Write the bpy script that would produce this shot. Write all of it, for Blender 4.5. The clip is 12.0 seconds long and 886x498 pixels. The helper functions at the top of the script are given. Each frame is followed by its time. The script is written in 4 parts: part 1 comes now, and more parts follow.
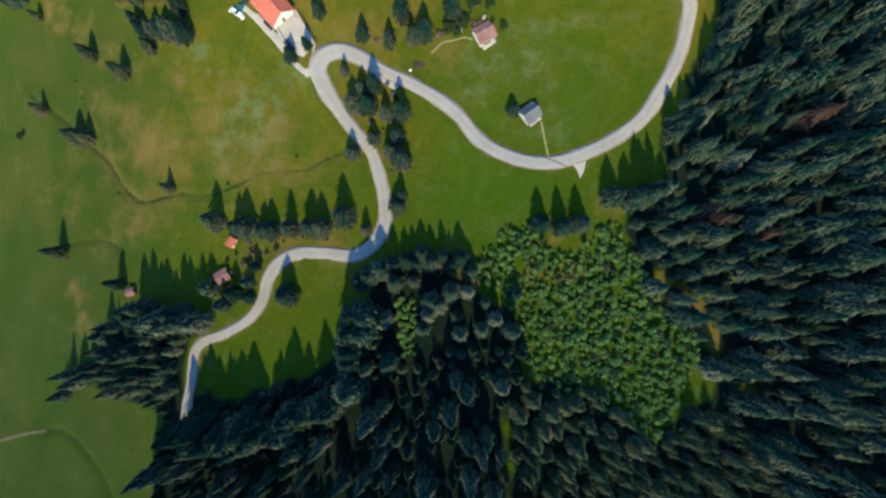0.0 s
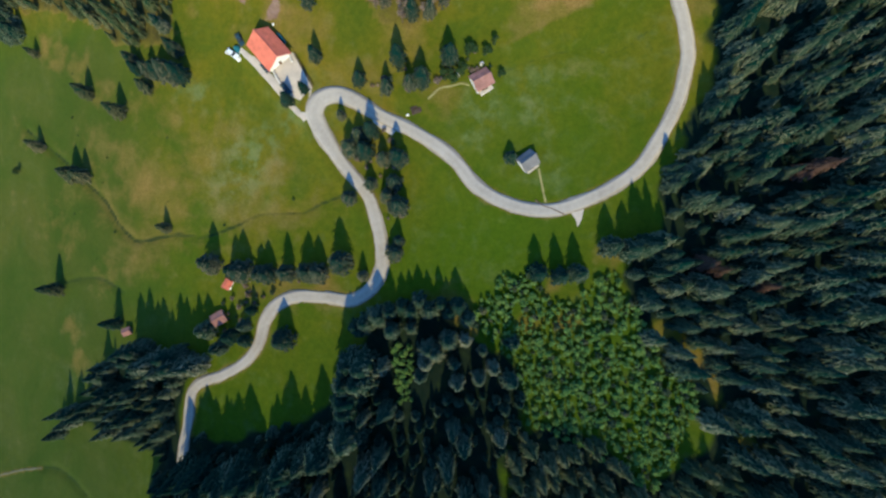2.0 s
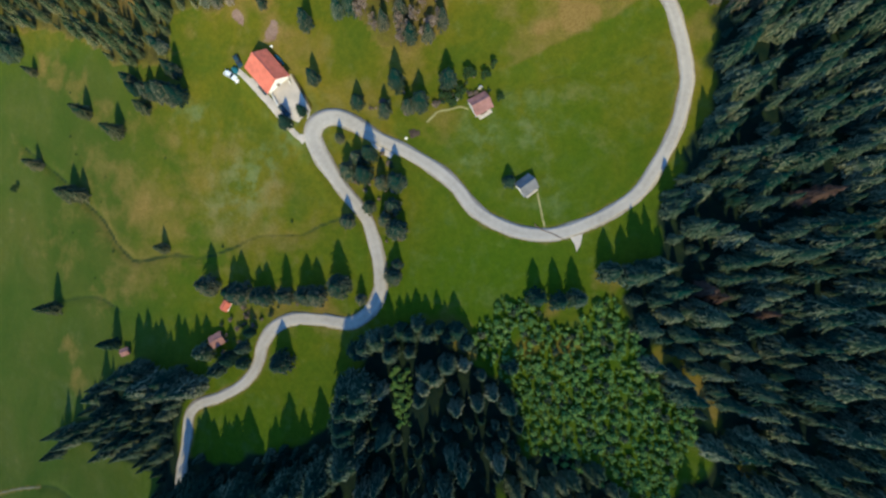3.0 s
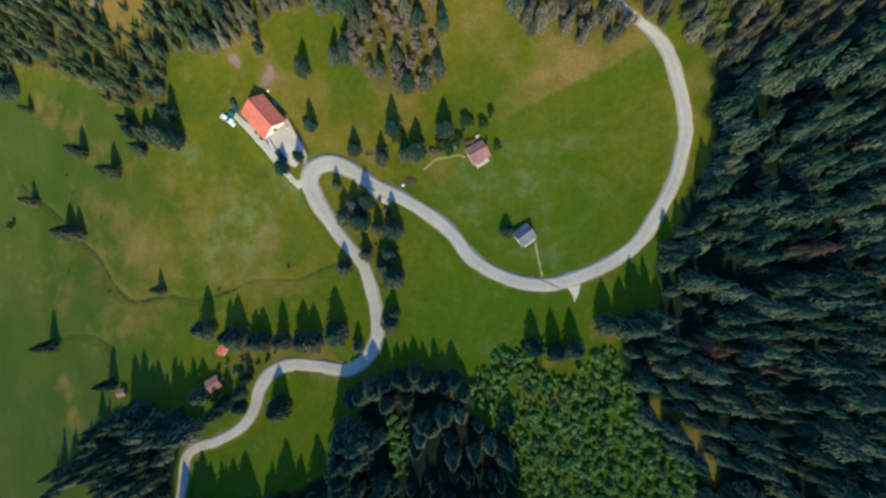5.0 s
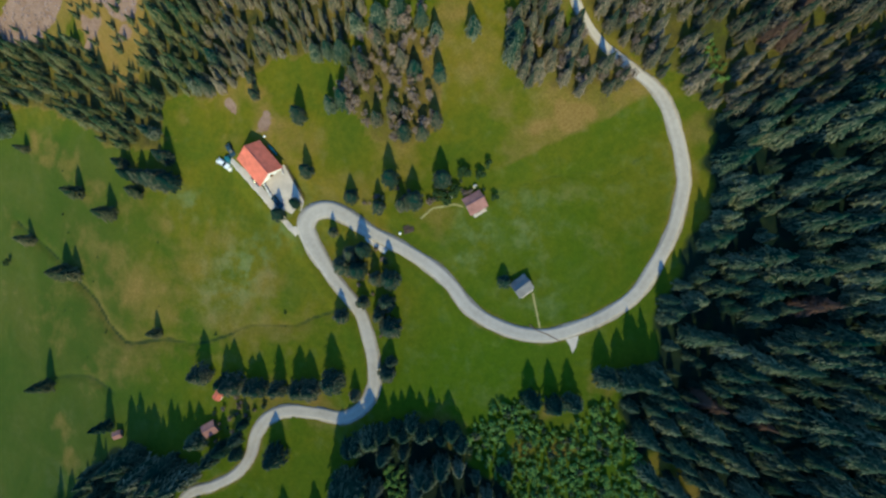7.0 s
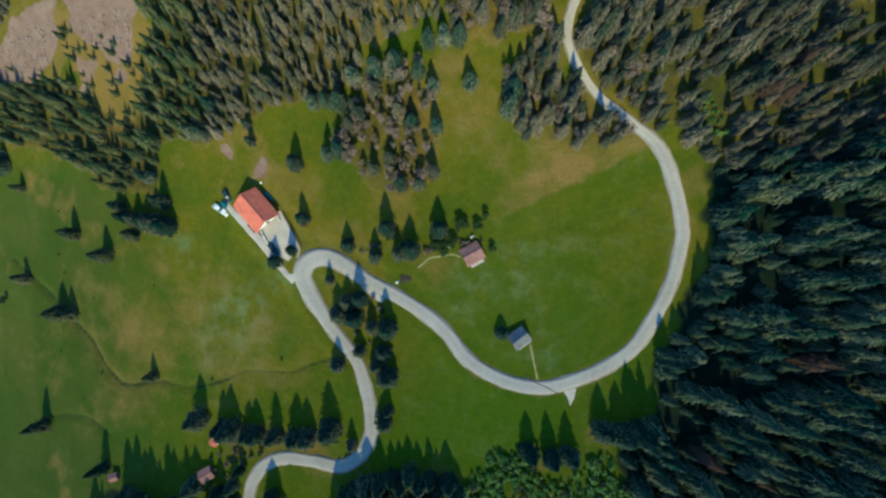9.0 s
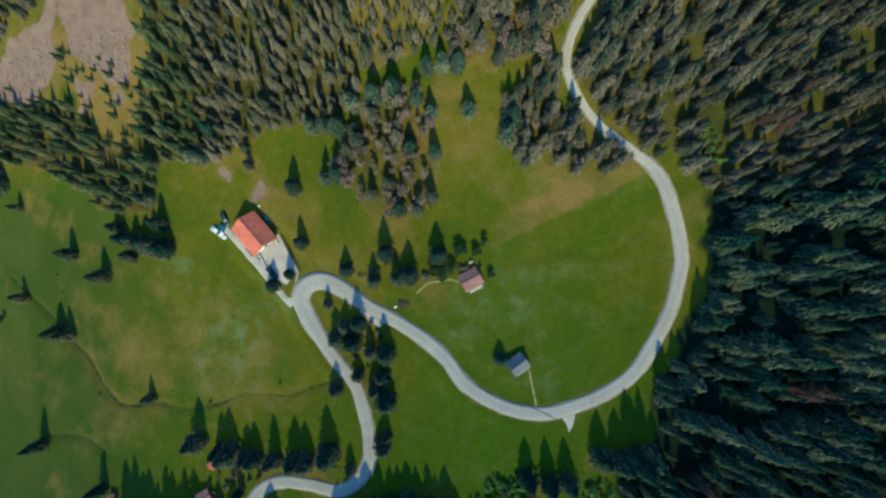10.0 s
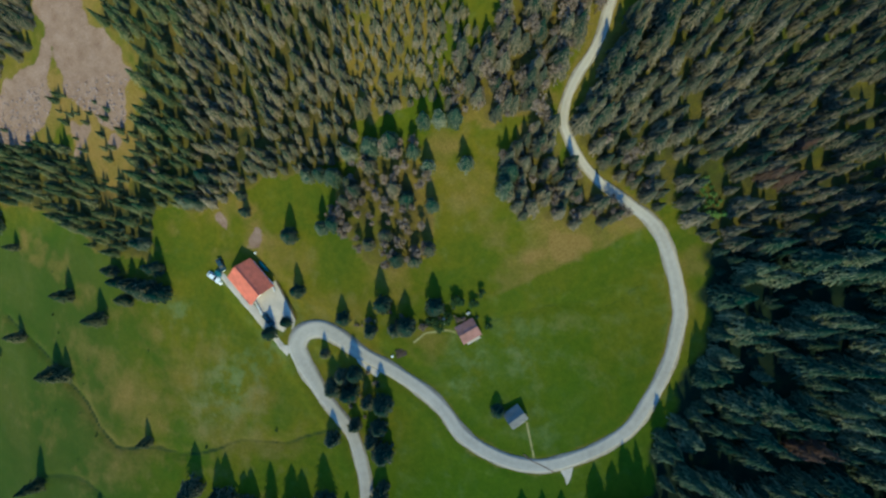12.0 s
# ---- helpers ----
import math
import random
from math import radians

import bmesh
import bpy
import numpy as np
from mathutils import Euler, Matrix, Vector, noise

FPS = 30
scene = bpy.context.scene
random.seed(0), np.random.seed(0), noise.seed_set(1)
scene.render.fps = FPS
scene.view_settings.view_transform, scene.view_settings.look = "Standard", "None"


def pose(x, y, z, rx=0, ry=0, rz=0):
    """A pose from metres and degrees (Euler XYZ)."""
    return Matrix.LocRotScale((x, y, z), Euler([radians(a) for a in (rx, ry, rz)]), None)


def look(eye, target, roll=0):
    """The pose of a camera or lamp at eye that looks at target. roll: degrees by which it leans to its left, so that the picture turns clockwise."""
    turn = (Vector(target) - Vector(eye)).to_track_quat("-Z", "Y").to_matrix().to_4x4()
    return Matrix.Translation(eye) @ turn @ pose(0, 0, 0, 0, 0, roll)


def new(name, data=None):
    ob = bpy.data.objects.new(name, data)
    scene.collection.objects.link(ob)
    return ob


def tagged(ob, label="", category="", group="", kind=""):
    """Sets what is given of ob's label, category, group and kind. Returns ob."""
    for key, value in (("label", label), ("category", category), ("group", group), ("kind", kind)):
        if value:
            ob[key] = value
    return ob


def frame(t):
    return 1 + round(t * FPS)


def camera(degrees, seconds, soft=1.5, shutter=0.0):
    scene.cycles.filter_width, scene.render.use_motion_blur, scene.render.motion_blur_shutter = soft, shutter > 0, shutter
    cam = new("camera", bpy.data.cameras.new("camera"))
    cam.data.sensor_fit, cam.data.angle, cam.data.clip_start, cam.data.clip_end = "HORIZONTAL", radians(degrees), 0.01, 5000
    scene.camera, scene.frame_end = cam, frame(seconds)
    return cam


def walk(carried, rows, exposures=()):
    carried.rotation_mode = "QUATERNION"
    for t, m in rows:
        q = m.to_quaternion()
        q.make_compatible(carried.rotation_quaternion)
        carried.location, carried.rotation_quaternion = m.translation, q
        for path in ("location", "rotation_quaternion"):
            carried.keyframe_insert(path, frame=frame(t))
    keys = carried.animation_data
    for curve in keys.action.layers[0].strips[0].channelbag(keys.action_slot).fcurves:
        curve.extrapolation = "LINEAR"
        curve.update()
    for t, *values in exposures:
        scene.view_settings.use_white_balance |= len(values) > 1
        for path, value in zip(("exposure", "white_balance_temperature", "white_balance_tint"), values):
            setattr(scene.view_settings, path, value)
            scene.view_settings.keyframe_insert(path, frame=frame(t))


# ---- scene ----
# ---------------------------------------------------------------- camera
cam = camera(78.6, 12.0, soft=2.45)
EYE, TILT = 165.0, 4.0
TRAVEL = (4.95, 85.18, 0.9)


def flight(t):
    """A level, nearly even flight to the north, a little slower at first."""
    u = t / 12
    w = u * (1 - u)
    return pose(TRAVEL[0] * u, TRAVEL[1] * u - w * (2.1 + 1.8 * (1 - 2 * u)), EYE + TRAVEL[2] * u, TILT, 0, 0) @ pose(0, 0, 0, 0, 0, -0.05 * u)


walk(cam, [(0.5 * k, flight(0.5 * k)) for k in range(25)], [(0.0, 0.68, 5420, 0), (6.0, 0.62, 5380, -6), (12.0, 0.49, 5100, -16)])

# ---------------------------------------------------------------- light
SUN_ELEVATION, SUN_AZIMUTH = 44.0, 4.0          # the sun stands in the south, a little to the east
world = bpy.data.worlds.new("sky")
scene.world = world
world.use_nodes = True
wn = world.node_tree
sky = wn.nodes.new("ShaderNodeTexSky")
sky.sky_type, sky.sun_disc = "NISHITA", False
sky.sun_elevation, sky.sun_rotation = radians(SUN_ELEVATION), radians(180.0 - SUN_AZIMUTH)
sky.altitude, sky.air_density, sky.ozone_density, sky.dust_density = 1200.0, 1.7, 10.0, 0.2
wn.links.new(sky.outputs["Color"], wn.nodes["Background"].inputs["Color"])
wn.nodes["Background"].inputs["Strength"].default_value = 0.15
sun = new("sun", bpy.data.lights.new("sun", "SUN"))
sun.data.energy, sun.data.angle, sun.data.color = 3.2, radians(0.6), (1.0, 0.77, 0.39)
ce, se = math.cos(radians(SUN_ELEVATION)), math.sin(radians(SUN_ELEVATION))
ca, sa = math.cos(radians(SUN_AZIMUTH)), math.sin(radians(SUN_AZIMUTH))
sun.matrix_world = look((sa * ce * 400, -ca * ce * 400, se * 400), (0, 0, 0))


# ---------------------------------------------------------------- materials
def ramp(nt, fac, stops):
    n = nt.nodes.new("ShaderNodeValToRGB")
    els = n.color_ramp.elements
    while len(els) < len(stops):
        els.new(0.5)
    for e, (p, c) in zip(els, stops):
        e.position, e.color = p, (*c, 1) if len(c) == 3 else c
    nt.links.new(fac, n.inputs[0])
    return n.outputs["Color"]


def noise_of(nt, vec, scale, detail=4.0, rough=0.55, distortion=0.0):
    n = nt.nodes.new("ShaderNodeTexNoise")
    n.inputs["Scale"].default_value, n.inputs["Detail"].default_value = scale, detail
    n.inputs["Roughness"].default_value, n.inputs["Distortion"].default_value = rough, distortion
    nt.links.new(vec, n.inputs["Vector"])
    return n.outputs["Fac"]


def mixed(nt, fac, a, b, mode="MIX"):
    n = nt.nodes.new("ShaderNodeMix")
    n.data_type, n.blend_type = "RGBA", mode
    for sock, v in ((n.inputs[0], fac), (n.inputs[6], a), (n.inputs[7], b)):
        if isinstance(v, (int, float)):
            sock.default_value = v
        elif isinstance(v, tuple):
            sock.default_value = (*v, 1)
        else:
            nt.links.new(v, sock)
    return n.outputs[2]


def maths(nt, op, a, b=0.0, clamp=False):
    n = nt.nodes.new("ShaderNodeMath")
    n.operation, n.use_clamp = op, clamp
    for sock, v in zip(n.inputs, (a, b)):
        if isinstance(v, (int, float)):
            sock.default_value = v
        else:
            nt.links.new(v, sock)
    return n.outputs[0]


def material(name, rough=0.9):
    m = bpy.data.materials.new(name)
    m.use_nodes = True
    b = m.node_tree.nodes["Principled BSDF"]
    b.inputs["Roughness"].default_value = rough
    b.inputs["Specular IOR Level"].default_value = 0.2
    b.inputs["Diffuse Roughness"].default_value = 1.0
    return m, m.node_tree, b


def position(nt):
    return nt.nodes.new("ShaderNodeNewGeometry").outputs["Position"]


def attribute(nt, name):
    n = nt.nodes.new("ShaderNodeAttribute")
    n.attribute_name = name
    return n.outputs["Fac"]


def bumped(nt, bsdf, height, strength, distance):
    n = nt.nodes.new("ShaderNodeBump")
    n.inputs["Strength"].default_value, n.inputs["Distance"].default_value = strength, distance
    nt.links.new(height, n.inputs["Height"])
    nt.links.new(n.outputs["Normal"], bsdf.inputs["Normal"])


def plain(name, c, rough=0.8, vary=0.25, scale=1.5, bump=0.02, metal=0.0):
    """A surface of one colour with stains at two scales and a fine relief."""
    m, nt, b = material(name, rough)
    p = position(nt)
    big, fine = noise_of(nt, p, scale * 0.3, 3), noise_of(nt, p, scale * 3.0, 6)
    k = maths(nt, "ADD", maths(nt, "MULTIPLY", big, 0.6), maths(nt, "MULTIPLY", fine, 0.4))
    lo, hi = tuple(v * (1 - vary) for v in c), tuple(min(1, v * (1 + vary)) for v in c)
    nt.links.new(ramp(nt, k, [(0.35, lo), (0.65, hi)]), b.inputs["Base Color"])
    b.inputs["Metallic"].default_value = metal
    if bump:
        bumped(nt, b, fine, 0.4, bump)
    return m


def foliage(name, dark, mid, light):
    """Leaves: from tree to tree, twig to twig and clump to clump. Inner shade and sunlit tips are painted in."""
    m, nt, b = material(name, 0.9)
    b.inputs["Specular IOR Level"].default_value = 0.06
    geo = nt.nodes.new("ShaderNodeNewGeometry")
    twig = geo.outputs["Random Per Island"]
    tree = maths(nt, "FRACT", maths(nt, "ADD", attribute(nt, "tint"), nt.nodes.new("ShaderNodeObjectInfo").outputs["Random"]))
    clump = noise_of(nt, geo.outputs["Position"], 2.4, 4, 0.7)
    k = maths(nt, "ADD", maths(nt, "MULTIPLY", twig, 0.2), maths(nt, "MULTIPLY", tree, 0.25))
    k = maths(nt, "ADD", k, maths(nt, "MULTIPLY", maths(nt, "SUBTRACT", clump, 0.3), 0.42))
    # tip weight paints light on bough ends and shade on the inner crown
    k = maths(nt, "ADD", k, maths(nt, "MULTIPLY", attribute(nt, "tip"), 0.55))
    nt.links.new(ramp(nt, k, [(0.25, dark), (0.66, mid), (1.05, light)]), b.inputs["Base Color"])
    return m


# stops: shade inside the crown, middle tone, sunlit tips
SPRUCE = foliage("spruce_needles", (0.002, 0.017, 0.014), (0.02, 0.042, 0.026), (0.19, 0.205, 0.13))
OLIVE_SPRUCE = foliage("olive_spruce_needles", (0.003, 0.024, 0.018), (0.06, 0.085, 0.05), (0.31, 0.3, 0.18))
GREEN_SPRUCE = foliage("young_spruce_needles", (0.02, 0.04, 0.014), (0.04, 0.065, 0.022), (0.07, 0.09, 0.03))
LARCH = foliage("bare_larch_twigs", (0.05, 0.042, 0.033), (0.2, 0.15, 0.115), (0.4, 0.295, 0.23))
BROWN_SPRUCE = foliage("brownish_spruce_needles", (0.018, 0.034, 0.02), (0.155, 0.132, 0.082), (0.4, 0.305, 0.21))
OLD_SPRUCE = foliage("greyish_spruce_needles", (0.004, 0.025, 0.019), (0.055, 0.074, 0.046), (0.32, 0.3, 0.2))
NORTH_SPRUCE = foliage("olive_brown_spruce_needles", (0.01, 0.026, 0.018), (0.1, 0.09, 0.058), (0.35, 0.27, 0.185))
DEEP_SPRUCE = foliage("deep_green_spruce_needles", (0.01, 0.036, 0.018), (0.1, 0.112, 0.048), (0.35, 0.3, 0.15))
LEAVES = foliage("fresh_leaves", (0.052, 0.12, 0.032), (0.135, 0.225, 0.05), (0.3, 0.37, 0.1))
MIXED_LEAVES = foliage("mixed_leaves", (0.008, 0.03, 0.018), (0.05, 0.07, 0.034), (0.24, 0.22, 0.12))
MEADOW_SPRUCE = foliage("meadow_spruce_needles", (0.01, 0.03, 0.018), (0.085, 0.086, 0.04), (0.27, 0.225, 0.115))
# darker copy of the meadow needles, with the crowns' shaded side in its colour
DARK_SPRUCE = foliage("shaded_meadow_spruce_needles", (0.003, 0.022, 0.018), (0.03, 0.046, 0.029), (0.2, 0.17, 0.1))
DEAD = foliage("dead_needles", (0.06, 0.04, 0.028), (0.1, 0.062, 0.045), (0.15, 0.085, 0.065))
BARK = plain("bark", (0.09, 0.065, 0.045), 0.95, 0.35, 4.0, 0.03)


def ground_material():
    m, nt, b = material("meadow", 0.8)
    b.inputs["Specular IOR Level"].default_value = 0.05
    p = position(nt)
    far, big, mid, fine = noise_of(nt, p, 0.013, 3), noise_of(nt, p, 0.045, 5, 0.6, 0.6), noise_of(nt, p, 0.22, 5, 0.6), noise_of(nt, p, 2.4, 6, 0.7)
    grass = ramp(nt, big, [(0.34, (0.088, 0.115, 0.008)), (0.5, (0.132, 0.131, 0.008)), (0.66, (0.185, 0.147, 0.013))])
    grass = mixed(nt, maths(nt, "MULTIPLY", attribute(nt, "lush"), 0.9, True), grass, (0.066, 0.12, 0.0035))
    pale = ramp(nt, maths(nt, "ADD", maths(nt, "MULTIPLY", mid, 0.6), maths(nt, "MULTIPLY", big, 0.4)), [(0.52, (0, 0, 0)), (0.66, (1, 1, 1))])
    grass = mixed(nt, maths(nt, "ADD", maths(nt, "MULTIPLY", pale, 0.32), maths(nt, "MULTIPLY", attribute(nt, "pale"), ramp(nt, mid, [(0.42, (0.05, 0.05, 0.05)), (0.62, (0.85, 0.85, 0.85))])), True), grass, (0.155, 0.192, 0.06))
    turf = noise_of(nt, p, 0.55, 5, 0.65, 0.4)
    grass = mixed(nt, 0.55, grass, ramp(nt, turf, [(0.32, (0.62, 0.74, 0.7)), (0.5, (0.95, 0.95, 0.95)), (0.68, (1.25, 1.12, 1.1))]), "MULTIPLY")
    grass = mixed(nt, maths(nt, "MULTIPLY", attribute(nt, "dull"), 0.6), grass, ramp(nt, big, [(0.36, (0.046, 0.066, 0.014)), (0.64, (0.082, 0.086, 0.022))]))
    k = maths(nt, "ADD", attribute(nt, "dirt"), maths(nt, "MULTIPLY", maths(nt, "SUBTRACT", mid, 0.5), 0.9))
    k = maths(nt, "ADD", k, maths(nt, "MULTIPLY", maths(nt, "SUBTRACT", far, 0.5), 0.7))
    k = maths(nt, "ADD", k, maths(nt, "MULTIPLY", maths(nt, "SUBTRACT", big, 0.5), 0.6))
    earth = ramp(nt, fine, [(0.3, (0.2, 0.125, 0.03)), (0.7, (0.33, 0.21, 0.066))])
    col = mixed(nt, ramp(nt, k, [(0.2, (0, 0, 0)), (0.98, (0.88, 0.88, 0.88))]), grass, earth)
    # near-black forest floor: shade under the trees is put into its colour
    shaded_litter = ramp(nt, mid, [(0.35, (0.006, 0.018, 0.012)), (0.55, (0.014, 0.025, 0.014)), (0.7, (0.024, 0.04, 0.014))])
    k = maths(nt, "ADD", attribute(nt, "shaded_litter"), maths(nt, "MULTIPLY", maths(nt, "SUBTRACT", mid, 0.5), 0.8))
    col = mixed(nt, ramp(nt, k, [(0.3, (0, 0, 0)), (0.7, (1, 1, 1))]), col, shaded_litter)
    stone = ramp(nt, maths(nt, "ADD", maths(nt, "MULTIPLY", fine, 0.5), maths(nt, "MULTIPLY", mid, 0.5)), [(0.33, (0.185, 0.112, 0.075)), (0.5, (0.275, 0.18, 0.13)), (0.67, (0.345, 0.24, 0.19))])
    k = maths(nt, "ADD", attribute(nt, "scree"), maths(nt, "MULTIPLY", maths(nt, "SUBTRACT", mid, 0.5), 1.3))
    col = mixed(nt, ramp(nt, k, [(0.42, (0, 0, 0)), (0.6, (1, 1, 1))]), col, stone)
    # dark green along the sunken lines, with their banks' shade put into the colour
    ditch_dark = maths(nt, "ADD", attribute(nt, "ditch"), maths(nt, "MULTIPLY", maths(nt, "SUBTRACT", mid, 0.5), 0.5))
    col = mixed(nt, ramp(nt, ditch_dark, [(0.3, (0, 0, 0)), (0.9, (0.8, 0.8, 0.8))]), col, (0.02, 0.042, 0.016))
    col = mixed(nt, 0.5, col, ramp(nt, fine, [(0.3, (0.5, 0.5, 0.5)), (0.7, (1, 1, 1))]), "MULTIPLY")
    nt.links.new(col, b.inputs["Base Color"])
    h = maths(nt, "ADD", maths(nt, "MULTIPLY", fine, 0.4), mid)
    bumped(nt, b, h, 0.5, 0.35)
    return m


def road_material():
    m, nt, b = material("pale_asphalt", 0.85)
    p = position(nt)
    big, mid, fine = noise_of(nt, p, 0.12, 4), noise_of(nt, p, 0.9, 5, 0.65), noise_of(nt, p, 9.0, 4)
    k = maths(nt, "ADD", maths(nt, "MULTIPLY", big, 0.45), maths(nt, "MULTIPLY", mid, 0.4))
    k = maths(nt, "ADD", k, maths(nt, "MULTIPLY", fine, 0.15))
    col = ramp(nt, k, [(0.3, (0.34, 0.3, 0.255)), (0.5, (0.44, 0.39, 0.335)), (0.7, (0.52, 0.465, 0.4))])
    across = attribute(nt, "across")           # wheel tracks, worn paler than the crown of the road
    track = ramp(nt, maths(nt, "ABSOLUTE", maths(nt, "SUBTRACT", maths(nt, "ABSOLUTE", across), 0.5)), [(0.05, (1, 1, 1)), (0.3, (0.92, 0.92, 0.92))])
    col = mixed(nt, 0.8, col, track, "MULTIPLY")
    nt.links.new(col, b.inputs["Base Color"])
    bumped(nt, b, fine, 0.2, 0.01)
    return m


MEADOW, ASPHALT = ground_material(), road_material()
EARTH = plain("trodden_earth", (0.15, 0.14, 0.08), 0.95, 0.3, 2.0, 0.03)
GRAVEL = plain("gravel", (0.3, 0.255, 0.2), 0.95, 0.35, 2.0, 0.03)
PATH = plain("trodden_pale_grass", (0.3, 0.27, 0.11), 0.95, 0.25, 2.0, 0.02)
CONCRETE = plain("concrete", (0.52, 0.45, 0.38), 0.85, 0.15, 1.0, 0.01)
ROCK = plain("pale_rock", (0.28, 0.2, 0.17), 0.95, 0.35, 1.5, 0.06)
PLASTER = plain("white_plaster", (0.72, 0.69, 0.64), 0.9, 0.1, 1.0, 0.005)
RENDER = plain("grey_render", (0.45, 0.42, 0.39), 0.9, 0.15, 1.5, 0.01)
ROOF_TILE = plain("red_roof_tile", (0.6, 0.175, 0.11), 0.8, 0.2, 2.0, 0.02)
OLD_TILE = plain("weathered_red_roof", (0.34, 0.175, 0.145), 0.85, 0.25, 2.0, 0.02)
SLATE = plain("grey_roof", (0.21, 0.2, 0.195), 0.85, 0.2, 2.0, 0.02)
TIMBER = plain("weathered_timber", (0.16, 0.11, 0.075), 0.9, 0.3, 3.0, 0.02)
GLASS = plain("dark_window", (0.03, 0.035, 0.04), 0.15, 0.1, 1.0, 0.0)

# ---------------------------------------------------------------- the lie of the land
HILL = [3.43, 20.43, 6.49, -5.58, 0.68, 1.61, 3.04, -0.61, -4.95, 0.53, 30.26]
ROAD = [(-87.2, -53.4), (-86.4, -44.0), (-85.7, -37.4), (-84.3, -29.8), (-83.4, -22.2), (-79.3, -17.9), (-71.7, -15.3), (-63.4, -10.5), (-58.4, -4.0), (-56.4, 2.4), (-52.4, 7.8), (-45.6, 10.7),
        (-36.1, 10.6), (-26.9, 9.7), (-21.1, 13.5), (-17.9, 19.4), (-17.7, 23.7), (-18.6, 30.6), (-21.4, 40.2), (-25.0, 45.5), (-30.0, 51.4), (-34.0, 57.4), (-37.3, 62.9), (-38.9, 67.3),
        (-37.2, 71.1), (-32.6, 72.7), (-27.0, 70.9), (-19.6, 66.0), (-9.1, 60.5), (-0.7, 55.2)]
ROAD_UP = [(5.2, 49.9), (10.1, 43.5), (17.5, 38.6), (25.5, 36), (33.3, 35.7), (42.6, 38.8), (50.2, 42.8), (56.3, 47.7), (61.3, 55.4), (65.9, 64.6), (68.7, 76.1), (68.2, 83.8),
           (66.4, 90.9), (63.4, 98.5), (60, 102.9), (55.3, 106.1), (50.6, 109.3), (44.9, 112.7), (40.8, 116.5), (37.8, 120), (35.3, 123.9), (34.5, 126.9), (35.1, 130.9), (37, 135.4),
           (39.7, 139.6), (41.7, 143.9), (42.8, 149.2), (43.8, 154.6), (44.6, 170), (43, 195)]
STREAM = [(-160.0, 74.0), (-140.0, 60.0), (-129.5, 51.2), (-121.4, 44.6), (-114.9, 35.6), (-107.3, 29.8), (-98.7, 30.6), (-89.3, 31.5), (-79.3, 30.4), (-67.6, 33.3), (-61.4, 36.1), (-53.5, 37.1), (-43.9, 37.1), (-36.4, 39.8), (-29.1, 42.3)]
CREASE = [(17.2, 74.9), (27.3, 78.3), (36.5, 80.4), (44.2, 81), (48, 79.4), (53.3, 81.6), (60.3, 87.1)]
HOLLOW = [(-141.6, 15.3), (-132.8, 16.8), (-123.0, 16.3), (-113.6, 11.8)]
LANE = [(-189.5, -64.7), (-175.7, -60.8), (-163.0, -57.0), (-156.5, -55.5), (-151.0, -54.6)]
BANK = [(-150.0, -54.4), (-143.0, -53.8), (-136.0, -56.0), (-128.0, -61.0), (-121.0, -68.0), (-116.0, -75.0)]


def smooth_line(points, step=1.2):
    """A Catmull-Rom line through the points, in even steps."""
    p = np.array([points[0], *points, points[-1]], float)
    out = []
    for i in range(1, len(p) - 2):
        a, b, c, d = p[i - 1:i + 3]
        for u in np.linspace(0, 1, 14, endpoint=False):
            out.append(0.5 * (2 * b + (c - a) * u + (2 * a - 5 * b + 4 * c - d) * u * u + (3 * b - a - 3 * c + d) * u ** 3))
    out.append(p[-2])
    out = np.array(out)
    s = np.concatenate([[0], np.cumsum(np.linalg.norm(np.diff(out, axis=0), axis=1))])
    t = np.linspace(0, s[-1], max(2, int(s[-1] / step)))
    return np.stack([np.interp(t, s, out[:, 0]), np.interp(t, s, out[:, 1])], 1)


def waves(x, y, seed, scale):
    """Cheap smooth noise, about -1 to 1."""
    r = np.random.RandomState(seed)
    v = np.zeros(np.shape(x))
    for k in range(7):
        a, f, ph = r.uniform(0, 6.28), r.uniform(0.5, 1.8) / scale, r.uniform(0, 6.28)
        v = v + np.sin((x * math.cos(a) + y * math.sin(a)) * f * 6.28 + ph)
    return v / 4.0


def hillside(x, y):
    x, y = np.asarray(x, float), np.asarray(y, float)
    cx, cy = 300 * np.tanh(x / 300), 60 + 250 * np.tanh((y - 60) / 250)
    u, v = cx / 100, cy / 100
    c = HILL
    z = c[0] + c[1] * u + c[2] * v + c[3] * u * u + c[4] * u * v + c[5] * v * v + c[6] * u ** 3 + c[7] * u * u * v + c[8] * u * v * v + c[9] * v ** 3
    z = z + c[10] * np.exp(-((cx - 42) ** 2 + (cy - 165) ** 2) / 2888.0)
    return z - 4.8 * np.exp(-((cx - 52) ** 2 + (cy - 98) ** 2) / 648.0) - 1.5 * np.exp(-((cx - 66) ** 2 + (cy - 68) ** 2) / 288.0)


def distance(x, y, line):
    """The distance from each place to a line, and the nearest point's number."""
    x, y = np.asarray(x, float), np.asarray(y, float)
    best, arg = np.full(x.shape, 1e9), np.zeros(x.shape, int)
    near = (x > line[:, 0].min() - 25) & (x < line[:, 0].max() + 25) & (y > line[:, 1].min() - 25) & (y < line[:, 1].max() + 25)
    px, py = x[near], y[near]
    for s in range(0, len(px), 20000):
        d = np.hypot(px[s:s + 20000, None] - line[None, :, 0], py[s:s + 20000, None] - line[None, :, 1])
        px_b = d.min(1)
        idx = np.flatnonzero(near.ravel())[s:s + 20000]
        best.ravel()[idx], arg.ravel()[idx] = px_b, d.argmin(1)
    return best, arg


